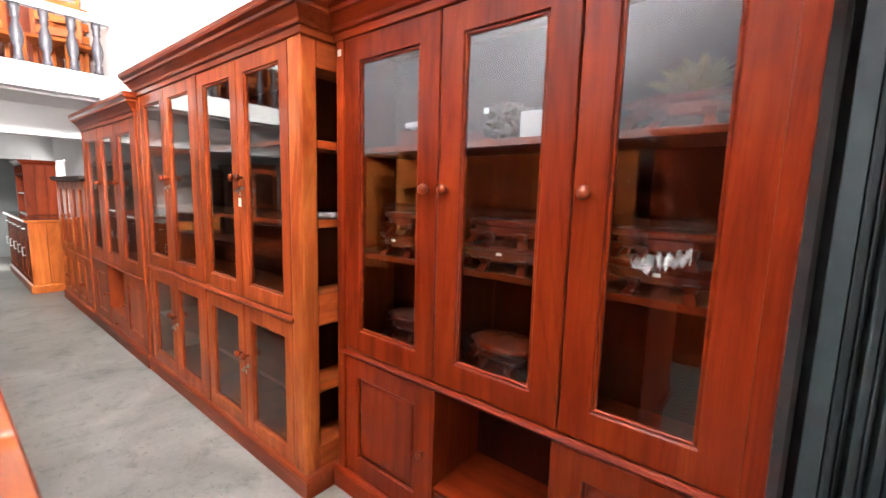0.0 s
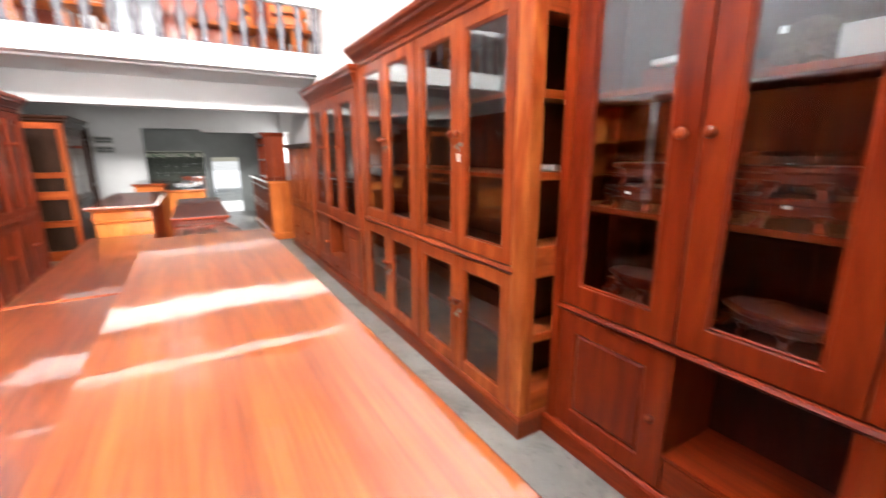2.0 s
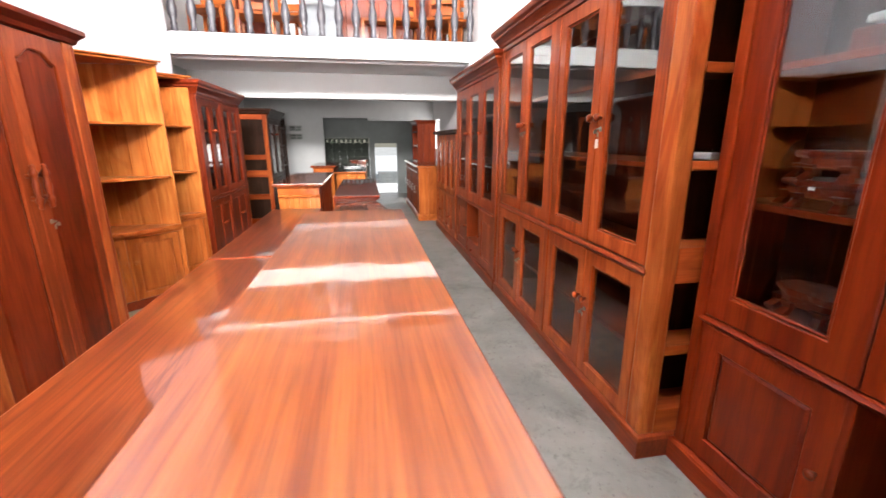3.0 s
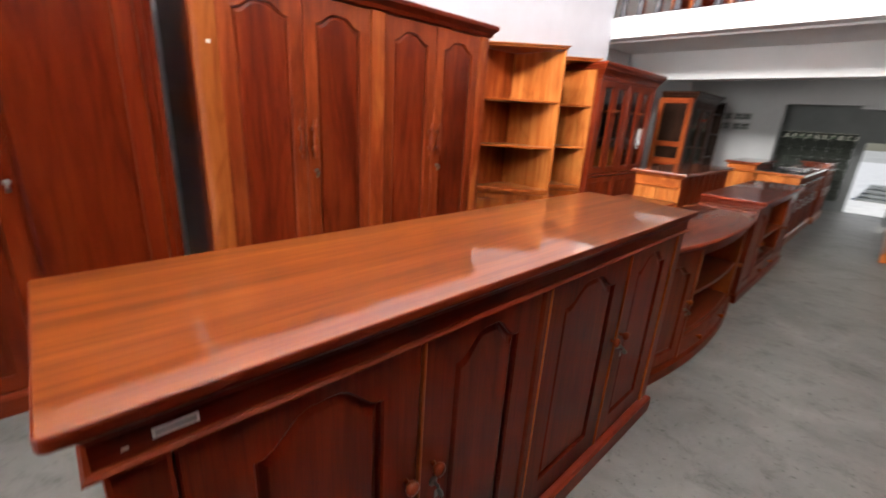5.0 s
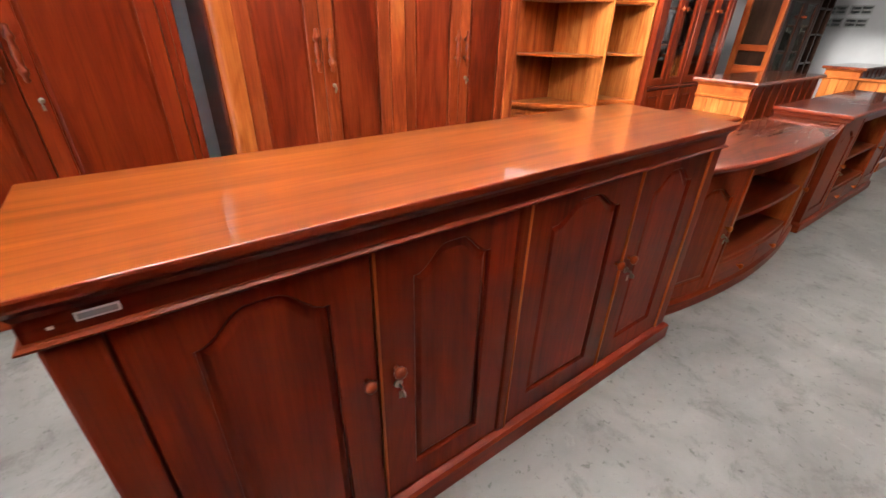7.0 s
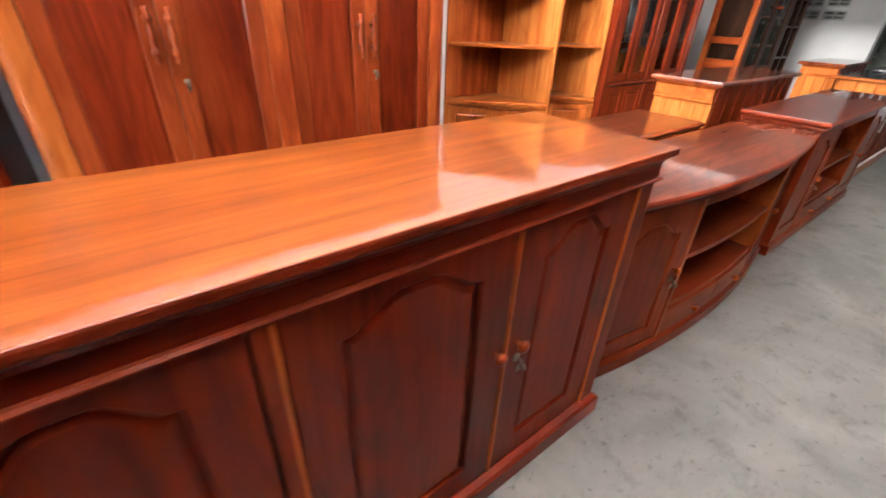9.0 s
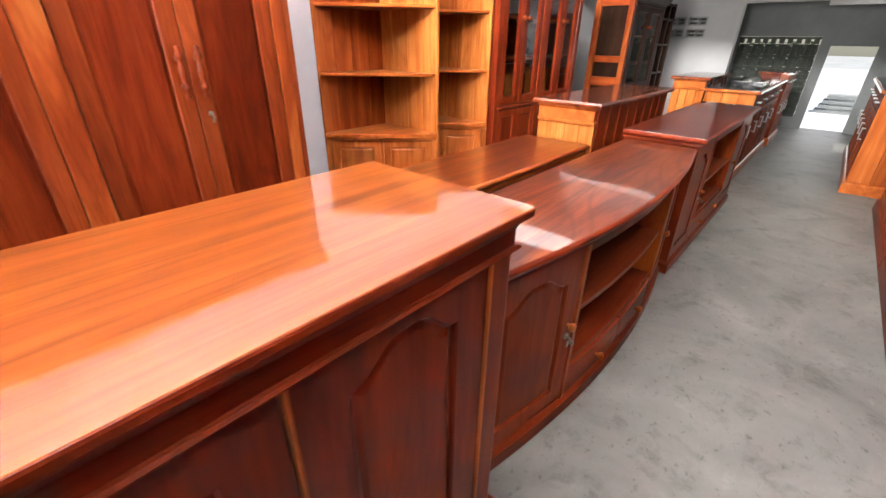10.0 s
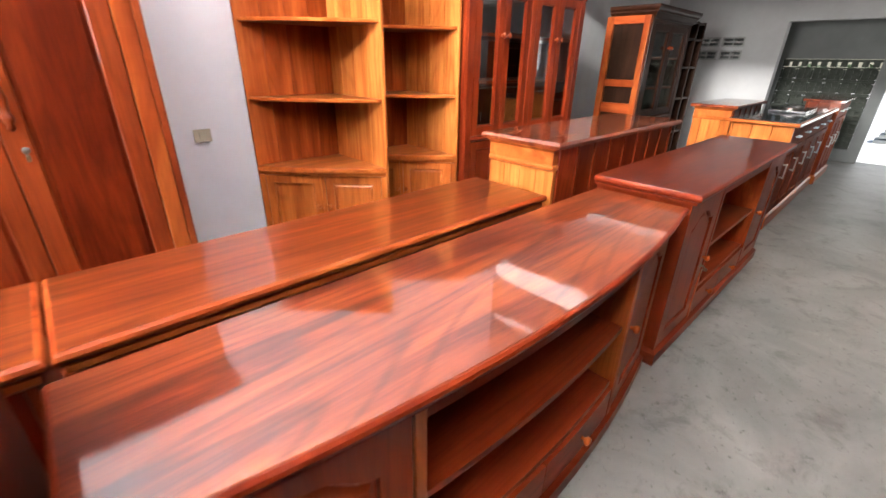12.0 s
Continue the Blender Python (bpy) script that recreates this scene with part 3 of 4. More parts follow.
one = part("baluster", turned(bmesh.new(), [(r * 0.92, h * 0.912) for r, h in BAL], (0, 0.11, 0), "z", 12), BALUSTER, rail, smooth=True)
for i in range(1, 19):
    o = one.copy()
    scene.collection.objects.link(o)
    o.location.y += 0.2075 * i

# folding shutter beside the bookcase
shutter = thing("folding_shutter", pose(0.56, 1.2, 0.0), "folded dark green-grey steel shutter with upright ribs", "shutter")
x = 0.0
for i in range(44):
    wide = (0.006, 0.014, 0.004, 0.009)[i % 4]
    part("rib", board(x, x + wide, (-0.03, 0.0, -0.012, 0.022)[i % 4], 0.16, 0.02, 3.0, b=0.0015), SHUTTER, shutter)
    x += wide + 0.0015
part("track", board(-0.03, 0.42, -0.04, 0.18, 0.0, 0.018), STEEL, shutter, "steel floor track")
# Strip of wall in shade, built as a board in the dark shutter colour.
post = thing("shutter_post", pose(0.515, 1.12, 0.0), "flat strip of shaded wall beside the bookcase, coloured dark grey", "post", kind="structure")
part("strip_face", board(0.0, 0.038, 0.0, 0.3, 0.0, 3.0, b=0.004), SHUTTER, post)


# ---- tall furniture along the north wall ----
def display_bookcase(place, w, d, h, wood_up, wood_x, label, xs):
    """Three glazed doors over two panelled doors and a niche with a drawer."""
    root = thing("bookcase", place, label, "bookcase", "glazed bookcases")
    top = h - 0.15
    carcass(root, w, d, 0.1, top + 0.02, wood_up, INNER, (1.085, 1.51))
    part("plinth", stacked(0, w, 0.0, d, PLINTH), wood_x, root)
    part("crown", stacked(0.0, w, 0.0, d, lifted(CROWN, top - 0.005)), wood_x, root, "stepped crown moulding")
    for x in (0.0, w - 0.047):
        stile(root, x, x + 0.047, -0.004, 0.024, 0.1, top, wood_up)
    part("waist_moulding", stacked(0.05, w - 0.05, 0.0, 0.05, [(0.0, 0.643), (0.008, 0.648), (0.014, 0.657), (0.008, 0.667), (0.0, 0.671)]), wood_x, root)
    part("deck", board(0.02, w - 0.02, 0.03, d - 0.012, 0.643, 0.671), wood_x, root)
    for i in range(3):
        door = glazed_door(root, xs[i] + 0.002, xs[i + 1] - 0.002, 0.674, top - 0.004, wood_up, wood_x, frame_wide=0.092)
        knob(door, xs[i + 1] - 0.045 if i == 0 else xs[i] + 0.04, 0.0, 1.36, DEEP)
    for a, c, kx in ((xs[0], xs[1], xs[1] - 0.04), (xs[2], xs[3], xs[2] + 0.04)):
        door = panel_door(root, a + 0.002, c - 0.004, 0.11, 0.641, wood_up, wood_x, wood_up, f=0.085)
        knob(door, kx, 0.0, 0.38, DEEP, 0.8)
    for x in (xs[1], xs[2]):
        part("divider", board(x - 0.012, x + 0.012, -0.001, d - 0.014, 0.11, 0.642), wood_up, root)
    part("niche_floor", board(xs[1] + 0.012, xs[2] - 0.012, 0.002, d - 0.014, 0.245, 0.262), wood_x, root)
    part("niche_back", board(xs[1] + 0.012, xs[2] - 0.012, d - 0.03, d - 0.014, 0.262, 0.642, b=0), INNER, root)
    drawer = part("drawer", stacked(xs[1] + 0.016, xs[2] - 0.016, 0.004, 0.3, [(-0.002, 0.112), (0.0, 0.116), (0.0, 0.236), (-0.002, 0.24)]), wood_x, root)
    knob(drawer, (xs[1] + xs[2]) / 2, 0.002, 0.168, DEEP, 0.8)
    part("price_tag", board(0.012, 0.034, -0.0055, -0.0045, top - 0.06, top - 0.035, b=0), PAPER, root, "small white tag")
    return root


def cupboard(place, w, d, h, wood_up, wood_x, label, split=0.75, pairs=2, low="glass", niches=False, crown=True, post=0.06, group="glazed bookcases", panes=0.07, tags=True, shelves=(1.2, 1.55, 0.42)):
    """Pairs of tall glazed doors over shorter doors; on request an end with open niches."""
    root = thing("bookcase", place, label, "bookcase", group)
    top = h - (0.15 if crown else 0.05)
    inner_w = w - (0.16 if niches else 0.0)
    carcass(root, inner_w, d, 0.1, top + 0.02, wood_up, INNER, shelves)
    part("plinth", stacked(0, w, 0.0, d, PLINTH), wood_x, root)
    if crown:
        part("crown", stacked(0, w, 0.0, d, lifted(CROWN, top - 0.005)), wood_x, root, "stepped crown moulding")
    else:
        part("top_board", stacked(0, w, 0.0, d, [(0.01, top), (0.03, top + 0.006), (0.045, top + 0.02), (0.045, top + 0.045), (0.04, top + 0.05)]), EBON, root)
    left, right = 0.06, w - post
    stile(root, 0.0, left, -0.004, 0.024, 0.1, top, wood_up)
    if not niches:
        stile(root, right, w, -0.004, 0.024, 0.1, top, wood_up)
    unit = (right - left) / pairs
    part("waist_moulding", stacked(left - 0.004, right + 0.004, 0.0, 0.05, [(0.0, split - 0.016), (0.008, split - 0.012), (0.014, split), (0.008, split + 0.012), (0.0, split + 0.016)]), wood_x, root)
    part("deck", board(0.02, inner_w - 0.02, 0.03, d - 0.012, split - 0.012, split + 0.012), wood_x, root)
    for p in range(pairs):
        a = left + unit * p
        b2 = a + unit
        if p:
            part("centre_stile", board(a - 0.028, a + 0.028, -0.004, 0.024, 0.1, top, b=0.005), wood_up, root)
        lo, hi = a + (0.03 if p else 0.003), b2 - (0.03 if p < pairs - 1 else 0.003)
        mid = (lo + hi) / 2
        for x0, x1, side in ((lo, mid - 0.001, 1), (mid + 0.001, hi, 0)):
            door = glazed_door(root, x0, x1, split + 0.02, top - 0.004, wood_up, wood_x, frame_wide=panes)
            kx = x1 - 0.03 if side else x0 + 0.03
            knob(door, kx, 0.0, 1.395 if h > 1.7 else 1.0, DEEP)
            if low == "glass":
                under = glazed_door(root, x0, x1, 0.106, split - 0.02, wood_up, wood_x, frame_wide=panes)
            else:
                under = panel_door(root, x0, x1, 0.106, split - 0.02, wood_up, wood_x, wood_up, f=0.06)
            knob(under, kx, 0.0, split - 0.275, DEEP)
            if not side and tags:
                lock(door, x0 + 0.032, 0.0, 1.345 if h > 1.7 else 0.95)
                lock(under, x0 + 0.032, 0.0, split - 0.33)
                if p == pairs - 1:
                    part("price_tag", board(x0 + 0.02, x0 + 0.045, -0.016, -0.014, 1.26, 1.3, b=0), PAPER, door, "white paper tag on a string")
    if niches:
        # the end: corner posts, rails and a back painted shade-dark, open to the side
        part("corner_post", board(w - 0.095, w, -0.004, 0.07, 0.1, top, b=0.012), HONEY, root)
        part("rear_post", board(w - 0.05, w, d - 0.06, d, 0.1, top, b=0.004), HONEY, root)
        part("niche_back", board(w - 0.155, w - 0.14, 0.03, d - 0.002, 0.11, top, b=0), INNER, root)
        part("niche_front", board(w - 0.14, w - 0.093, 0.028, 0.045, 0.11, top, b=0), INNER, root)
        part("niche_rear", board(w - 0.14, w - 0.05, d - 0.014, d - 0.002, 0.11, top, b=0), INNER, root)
        cuts = (0.1, 0.21), (0.46, 0.5), (0.765, 0.905), (1.19, 1.225), (1.515, 1.55), (1.83, top)
        for z0, z1 in cuts:
            part("niche_rail", board(w - 0.14, w - 0.003, 0.07, d - 0.06, z0, z1, b=0.004), HONEY_Y, root)
    return root


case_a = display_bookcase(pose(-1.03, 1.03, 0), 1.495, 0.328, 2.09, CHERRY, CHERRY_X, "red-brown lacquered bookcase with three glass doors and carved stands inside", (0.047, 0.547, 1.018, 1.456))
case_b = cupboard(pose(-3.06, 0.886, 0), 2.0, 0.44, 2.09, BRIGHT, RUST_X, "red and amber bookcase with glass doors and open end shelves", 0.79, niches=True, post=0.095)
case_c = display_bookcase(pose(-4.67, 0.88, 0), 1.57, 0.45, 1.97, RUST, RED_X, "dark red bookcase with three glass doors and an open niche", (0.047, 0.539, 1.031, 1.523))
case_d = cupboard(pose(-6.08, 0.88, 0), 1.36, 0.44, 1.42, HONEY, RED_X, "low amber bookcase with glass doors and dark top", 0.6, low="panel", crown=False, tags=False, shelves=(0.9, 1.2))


# ---- things in the first bookcase ----
def carved_stand(x, y, z, w, deep, label="dark red carved wooden stand wrapped in clear plastic", turn=0.0, tiers=2, wrapped=True):
    """A carved eight-sided stand in tiers on curved feet, wrapped in plastic."""
    root = thing("carved_stand", pose(x, y, z, 0, 0, turn), label, "wooden stand", "wrapped stands")
    n = 8

    def eight(sx, sy, h):
        return [(sx * math.cos(2 * math.pi * (i + 0.5) / n), sy * math.sin(2 * math.pi * (i + 0.5) / n), h) for i in range(n)]

    high = 0.0
    for tier in range(tiers):
        a, b2 = w / 2 * (1 - 0.14 * tier), deep / 2 * (1 - 0.14 * tier)
        part("top", loft(bmesh.new(), [eight(a * 0.95, b2 * 0.95, high + 0.062), eight(a, b2, high + 0.068), eight(a, b2, high + 0.078), eight(a * 0.93, b2 * 0.93, high + 0.084)]), DEEP_X, root)
        apron = bmesh.new()
        loft(apron, [eight(a * 0.84, b2 * 0.84, high + 0.03), eight(a * 0.9, b2 * 0.9, high + 0.036), eight(a * 0.86, b2 * 0.86, high + 0.062)])
        part("apron", apron, DEEP_X, root)
        for i in range(n):
            g = 2 * math.pi * (i + 0.5) / n
            foot = bmesh.new()
            rings = []
            for h, o, r in ((0.0, 0.02, 0.016), (0.01, 0.012, 0.013), (0.024, 0.0, 0.011), (0.044, 0.004, 0.018)):
                px, py = (a * 0.84 + o) * math.cos(g), (b2 * 0.84 + o) * math.sin(g)
                rings.append([(px + sx * r, py + sy * r, high + h) for sx, sy in ((-1, -1), (1, -1), (1, 1), (-1, 1))])
            loft(foot, rings)
            part("foot", foot, DEEP, root)
        high += 0.0845
    if not wrapped:
        return root
    a, b2 = w / 2, deep / 2
    m = 40
    rings = []
    for s, h in ((1.02, 0.003), (1.06, 0.05), (1.03, high * 0.75), (0.92, high + 0.02), (0.7, high + 0.035), (0.3, high + 0.03)):
        ring = []
        for i in range(m):
            g = 2 * math.pi * i / m
            c = 1 + 0.035 * math.sin(7 * g + h * 50) + 0.025 * math.cos(13 * g - h * 70)
            lift = 0.0 if h < 0.01 else 0.008 * math.sin(11 * g + h * 90)
            ring.append((a * s * c * math.cos(g), b2 * s * c * math.sin(g), h + lift))
        rings.append(ring)
    part("wrapping", loft(bmesh.new(), rings), WRAP, root, "clear creased plastic wrapping", True).visible_shadow = False
    part("tag", board(-0.012, 0.006, -b2 * 1.09, -b2 * 1.085, 0.058, 0.067, b=0), PAPER, root, "white tag")
    return root


def glare_flap(parent, w, y, z):
    """A loose, creased plastic fold over a stand's front, added for its white glare."""
    bm = bmesh.new()
    n, m = 40, 8
    rows = []
    for j in range(m + 1):
        v = j / m
        rows.append([bm.verts.new((w * (i / n - 0.5) * (1 - 0.35 * v) + 0.03 * v, y - 0.008 * math.sin(9 * i / n + 3 * v) - 0.02 * v, z - 0.03 * v + 0.035 * i / n + 0.006 * math.sin(40 * i / n + 9 * v))) for i in range(n + 1)])
    for a, c in zip(rows, rows[1:]):
        for i in range(n):
            bm.faces.new((a[i], a[i + 1], c[i + 1], c[i]))
    bmesh.ops.solidify(bm, geom=list(bm.faces), thickness=0.002)
    part("glare_flap", bm, FLAP, parent, "gathered fold of shiny clear plastic, added for the wrapping's glare")


SHELF_1, SHELF_2, DECK = 1.097, 1.522, 0.672
carved_stand(-0.74, 1.2, SHELF_1, 0.36, 0.22)
carved_stand(-0.27, 1.2, SHELF_1, 0.4, 0.24, turn=8)
glare_flap(carved_stand(0.22, 1.2, SHELF_1, 0.42, 0.24, turn=-6), 0.15, -0.15, 0.1)
carved_stand(-0.72, 1.2, DECK, 0.34, 0.22)
carved_stand(-0.26, 1.19, DECK, 0.38, 0.24, turn=-5)
stack2 = carved_stand(0.22, 1.2, SHELF_2, 0.34, 0.2, "dark red carved stand under a straw bundle", tiers=1, wrapped=False)
straw = bmesh.new()
for i in range(150):
    a = random.uniform(0, math.pi * 2)
    lean = random.uniform(0.15, 1.25)
    ln = random.uniform(0.08, 0.135)
    tip = Vector((math.cos(a) * math.sin(lean), 0.6 * math.sin(a) * math.sin(lean), math.cos(lean) * 0.85)) * ln
    side = Vector((-math.sin(a), math.cos(a), 0.3)) * random.uniform(0.006, 0.013)
    mid = tip * 0.55 + Vector((0, 0, 0.012))
    vs = [straw.verts.new(q) for q in (side * 0.5, mid + side, tip, mid - side, -side * 0.5)]
    straw.faces.new(vs)
bundle = tagged(part("straw_bundle", straw, STRAW, None), "pale dried straw bundle on a carved stand", "straw bundle")
bundle.matrix_world = pose(0.22, 1.2, SHELF_2 + 0.088)


def packet(name, x, y, z, w, deep, h, mat, label, turn=0.0):
    root = thing(name, pose(x, y, z, 0, 0, turn), label, "package", "wrapped packages")
    part("box", board(-w / 2, w / 2, -deep / 2, deep / 2, 0.0, h, b=0.006), mat, root)
    bm = bmesh.new()
    block(bm, -w / 2 - 0.008, w / 2 + 0.008, -deep / 2 - 0.008, deep / 2 + 0.008, 0.001, h + 0.01, 0.012)
    for v in bm.verts:
        v.co.x += 0.006 * math.sin(v.co.z * 90 + v.co.y * 70)
        v.co.y += 0.006 * math.cos(v.co.z * 80 + v.co.x * 60)
    part("wrapping", bm, WRAP, root, "clear plastic wrapping", True).visible_shadow = False
    return root


def paper_bundle(x, y, z, w, deep, h, label, turn=0.0):
    """A crumpled brown paper bundle with a tag."""
    root = thing("paper_bundle", pose(x, y, z, 0, 0, turn), label, "bundle")
    bm = bmesh.new()
    bmesh.ops.create_icosphere(bm, subdivisions=4, radius=1.0)
    for v in bm.verts:
        n = noise.noise(v.co * 2.6 + Vector((7, 3, 1))) * 0.35 + noise.noise(v.co * 7.0) * 0.3
        v.co *= 1 + n
        v.co = Vector((v.co.x * w / 2, v.co.y * deep / 2, max(h * 0.002, h / 2 + v.co.z * h / 2)))
    part("bundle", bm, BROWNPAPER, root)
    part("tag", board(-w * 0.42, -w * 0.32, -deep * 0.62, -deep * 0.615, h * 0.7, h * 0.85, b=0), PAPER, root, "white tag")
    return root


paper_bundle(-0.3, 1.19, SHELF_2, 0.17, 0.13, 0.12, "crumpled dark brown paper bundle with white tag", 15)
packet("packet", -0.185, 1.17, SHELF_2, 0.1, 0.09, 0.085, PAPER, "white paper box wrapped in clear plastic", 5)
packet("packet", -0.43, 1.25, SHELF_2, 0.13, 0.1, 0.05, DEEP, "dark red wooden box wrapped in plastic", 3)
packet("packet", -0.68, 1.18, SHELF_2, 0.16, 0.12, 0.06, DEEP, "dark red flat box wrapped in clear plastic", 4)
# White slab stands in for the whitish reflection on the red box's top.
packet("packet", -0.66, 1.18, SHELF_2 + 0.0705, 0.15, 0.11, 0.022, PAPER, "white flat slab added for the box's whitish reflection, wrapped in plastic", -4)
packet("packet", -1.13, 1.05, 1.227, 0.09, 0.06, 0.025, PAPER, "small white package on the end shelf", 20)


# ---- sideboards in the middle row ----
TOP_EDGE = [(0.0, 0.0), (0.018, 0.002), (0.024, 0.008), (0.026, 0.016), (0.022, 0.024), (0.014, 0.028)]


def sideboard(place):
    """Four arched doors under a deep frieze and a polished top."""
    w, d = 1.851, 0.45
    root = thing("sideboard", place, "long red-brown sideboard with four arched doors and polished amber top", "sideboard")
    carcass(root, w, d, 0.09, 0.9, DEEP, INNER)
    part("plinth", stacked(0, w, 0.0, d, lifted(PLINTH, 0.0, 1.4, 0.8)), DARKRED_X, root)
    part("moulding", stacked(0, w, 0.0, d, [(0.002, 0.864), (0.012, 0.865), (0.016, 0.868), (0.016, 0.871), (0.012, 0.875), (0.006, 0.876)]), RED_X, root, "rounded bead under the frieze")
    part("frieze", stacked(0, w, 0.0, d, [(0.006, 0.876), (0.006, 0.908), (0.01, 0.918), (0.018, 0.926), (0.022, 0.93)]), DEEP_X, root)
    part("top_edge", stacked(-0.013, w + 0.013, 0.0, d, [(0.022, 0.93), (0.027, 0.932), (0.028, 0.936), (0.028, 0.945), (0.0268, 0.9488), (0.0255, 0.9492)], r=0.012), DARKRED_X, root, "dark red rounded edge")
    part("top", stacked(-0.013, w + 0.013, 0.0, d, [(0.025, 0.9492), (0.0242, 0.95)], r=0.01), TOP, root, "polished amber top with rounded edge")
    for a, c in ((0.0, 0.066), (0.856, 0.888), (w - 0.066, w)):
        stile(root, a, c, -0.006, 0.024, 0.085, 0.864, DARKRED, 0.007)
    spans = ((0.068, 0.464), (0.47, 0.854), (0.89, 1.363), (1.369, w - 0.068))
    for i, (a, c) in enumerate(spans):
        door = panel_door(root, a, c, 0.09, 0.862, DEEP, DEEP_X, DEEP, y=0.0, f=0.09, rise=0.055, head=0.034)
        knob(door, c - 0.03 if i % 2 == 0 else a + 0.036, 0.0, 0.553, DEEP, 0.85)
        if i % 2:
            lock(door, a + 0.04, 0.0, 0.503)
            part("cover_strip", board(a - 0.007, a + 0.001, -0.006, 0.006, 0.09, 0.86, b=0.003), AMBER, door, "amber cover strip")
    part("bright_edge", board(0.883, 0.89, -0.0085, 0.0, 0.09, 0.86, b=0.002), AMBER, root, "amber edge of the middle stile")
    part("bright_edge", board(w - 0.07, w - 0.063, -0.0085, 0.0, 0.09, 0.862, b=0.002), AMBER, root, "amber edge of the end stile")
    part("price_sticker", board(0.05, 0.098, -0.0078, -0.0066, 0.889, 0.902, b=0), PAPER, root, "white printed price sticker")
    part("print_line", board(0.053, 0.095, -0.0084, -0.0079, 0.8915, 0.8995, b=0), CLOTH, root, "grey printed line")
    part("worn_chip", board(0.021, 0.028, -0.0078, -0.0066, 0.888, 0.892, b=0), PAPER, root, "scrap of torn white sticker")
    return root


sideboard(pose(-0.021, -0.026, 0, 0, 0, 180.35))


def console(place, w, d, h, bow, top_mat, body, body_x, label, arch=True):
    """Two doors beside an open middle with a shelf and two drawers; the front bows outward."""
    root = thing("console", place, label, "console", "low consoles")

    def front(x, out=0.0):
        u = 2 * x / w - 1
        return -bow * (1 - u * u) - out

    def plan(out, z, n=28):
        xs = [-out + (w + 2 * out) * i / n for i in range(n + 1)]
        return [(x, front(min(max(x, 0), w), out), z) for x in xs] + [(w + out, d, z), (-out, d, z)]

    def curved(name, a, c, z0, z1, t, mat, parent, y=0.0, n=12, label=""):
        """A bent board that follows the front."""
        bm = bmesh.new()
        xs = [a + (c - a) * i / n for i in range(n + 1)]
        low = [(x, front(x) + y, z0) for x in xs] + [(x, front(x) + y + t, z0) for x in reversed(xs)]
        loft(bm, [low, [(p[0], p[1], z1) for p in low]])
        bmesh.ops.bevel(bm, geom=[e for e in bm.edges if abs(e.calc_face_angle(0)) > 1.0], offset=0.002, segments=1, affect="EDGES")
        return part(name, bm, mat, parent, label)

    part("top_edge", loft(bmesh.new(), [plan(o, z) for o, z in ((0.005, h - 0.045), (0.018, h - 0.042), (0.018, h - 0.03), (0.03, h - 0.024), (0.034, h - 0.014), (0.032, h - 0.006), (0.026, h - 0.001))]), DARKRED_X, root, "dark red rounded edge")
    part("top", loft(bmesh.new(), [plan(o, z) for o, z in ((0.0225, h - 0.001), (0.022, h))]), top_mat, root, "polished figured top")
    part("plinth", loft(bmesh.new(), [plan(o, z) for o, z in ((0.012, 0.0), (0.014, 0.006), (0.014, 0.06), (0.0, 0.075))]), body_x, root)
    for x0, x1 in ((0.0, 0.02), (w - 0.02, w)):
        part("side", board(x0, x1, 0.0, d, 0.07, h - 0.045), body, root)
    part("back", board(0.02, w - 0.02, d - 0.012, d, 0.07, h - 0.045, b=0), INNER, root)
    q0, q1 = 0.245 * w, 0.755 * w
    for x in (q0, q1):
        part("upright", board(x - 0.013, x + 0.013, front(x) - 0.003, d - 0.013, 0.07, h - 0.045), HONEY, root, "amber upright")
    for z in (0.205, 0.43):
        bm = bmesh.new()
        n = 12
        xs = [q0 + 0.013 + (q1 - q0 - 0.026) * i / n for i in range(n + 1)]
        low = [(x, front(x) + 0.012, z) for x in xs] + [(xs[-1], d - 0.014, z), (xs[0], d - 0.014, z)]
        loft(bm, [low, [(p[0], p[1], z + 0.02) for p in low]])
        part("shelf", bm, body_x, root)
    curved("rail", q0 + 0.013, q1 - 0.013, h - 0.085, h - 0.046, 0.02, body_x, root)
    m = (q0 + q1) / 2
    for a, c in ((q0 + 0.015, m - 0.002), (m + 0.002, q1 - 0.015)):
        drawer = curved("drawer", a, c, 0.08, 0.2, 0.02, body_x, root)
        k = (a + c) / 2
        knob(drawer, k, front(k), 0.14, AMBER, 0.8)
    for a, c, kx in ((0.004, q0 - 0.014, q0 - 0.05), (q1 + 0.014, w - 0.004, q1 + 0.05)):
        # the door stands along its own chord of the bow
        ya, yc = front(a), front(c)
        ang = math.degrees(math.atan2(yc - ya, c - a))
        ln = math.hypot(c - a, yc - ya)
        door = panel_door(root, 0.0, ln, 0.08, h - 0.05, body, body_x, body, f=0.07, rise=0.05 if arch else 0.0, head=0.07)
        door.matrix_local = pose(a, ya, 0, 0, 0, ang)
        kk = (kx - a) * ln / (c - a)
        knob(door, kk, 0.0, 0.42, AMBER, 0.8)
        if kx < w / 2:
            lock(door, kk, 0.0, 0.375)
    return root


console(pose(-1.944, -0.13, 0, 0, 0, 180), 1.725, 0.33, 0.748, 0.09, TOP_RED, RED, RED_X, "bow-fronted red-brown console with polished figured top")
console(pose(-3.744, -0.1, 0, 0, 0, 180), 1.7, 0.392, 0.795, 0.0, TOP_DARK, RED, RED_X, "straight dark red console with glossy dark top")


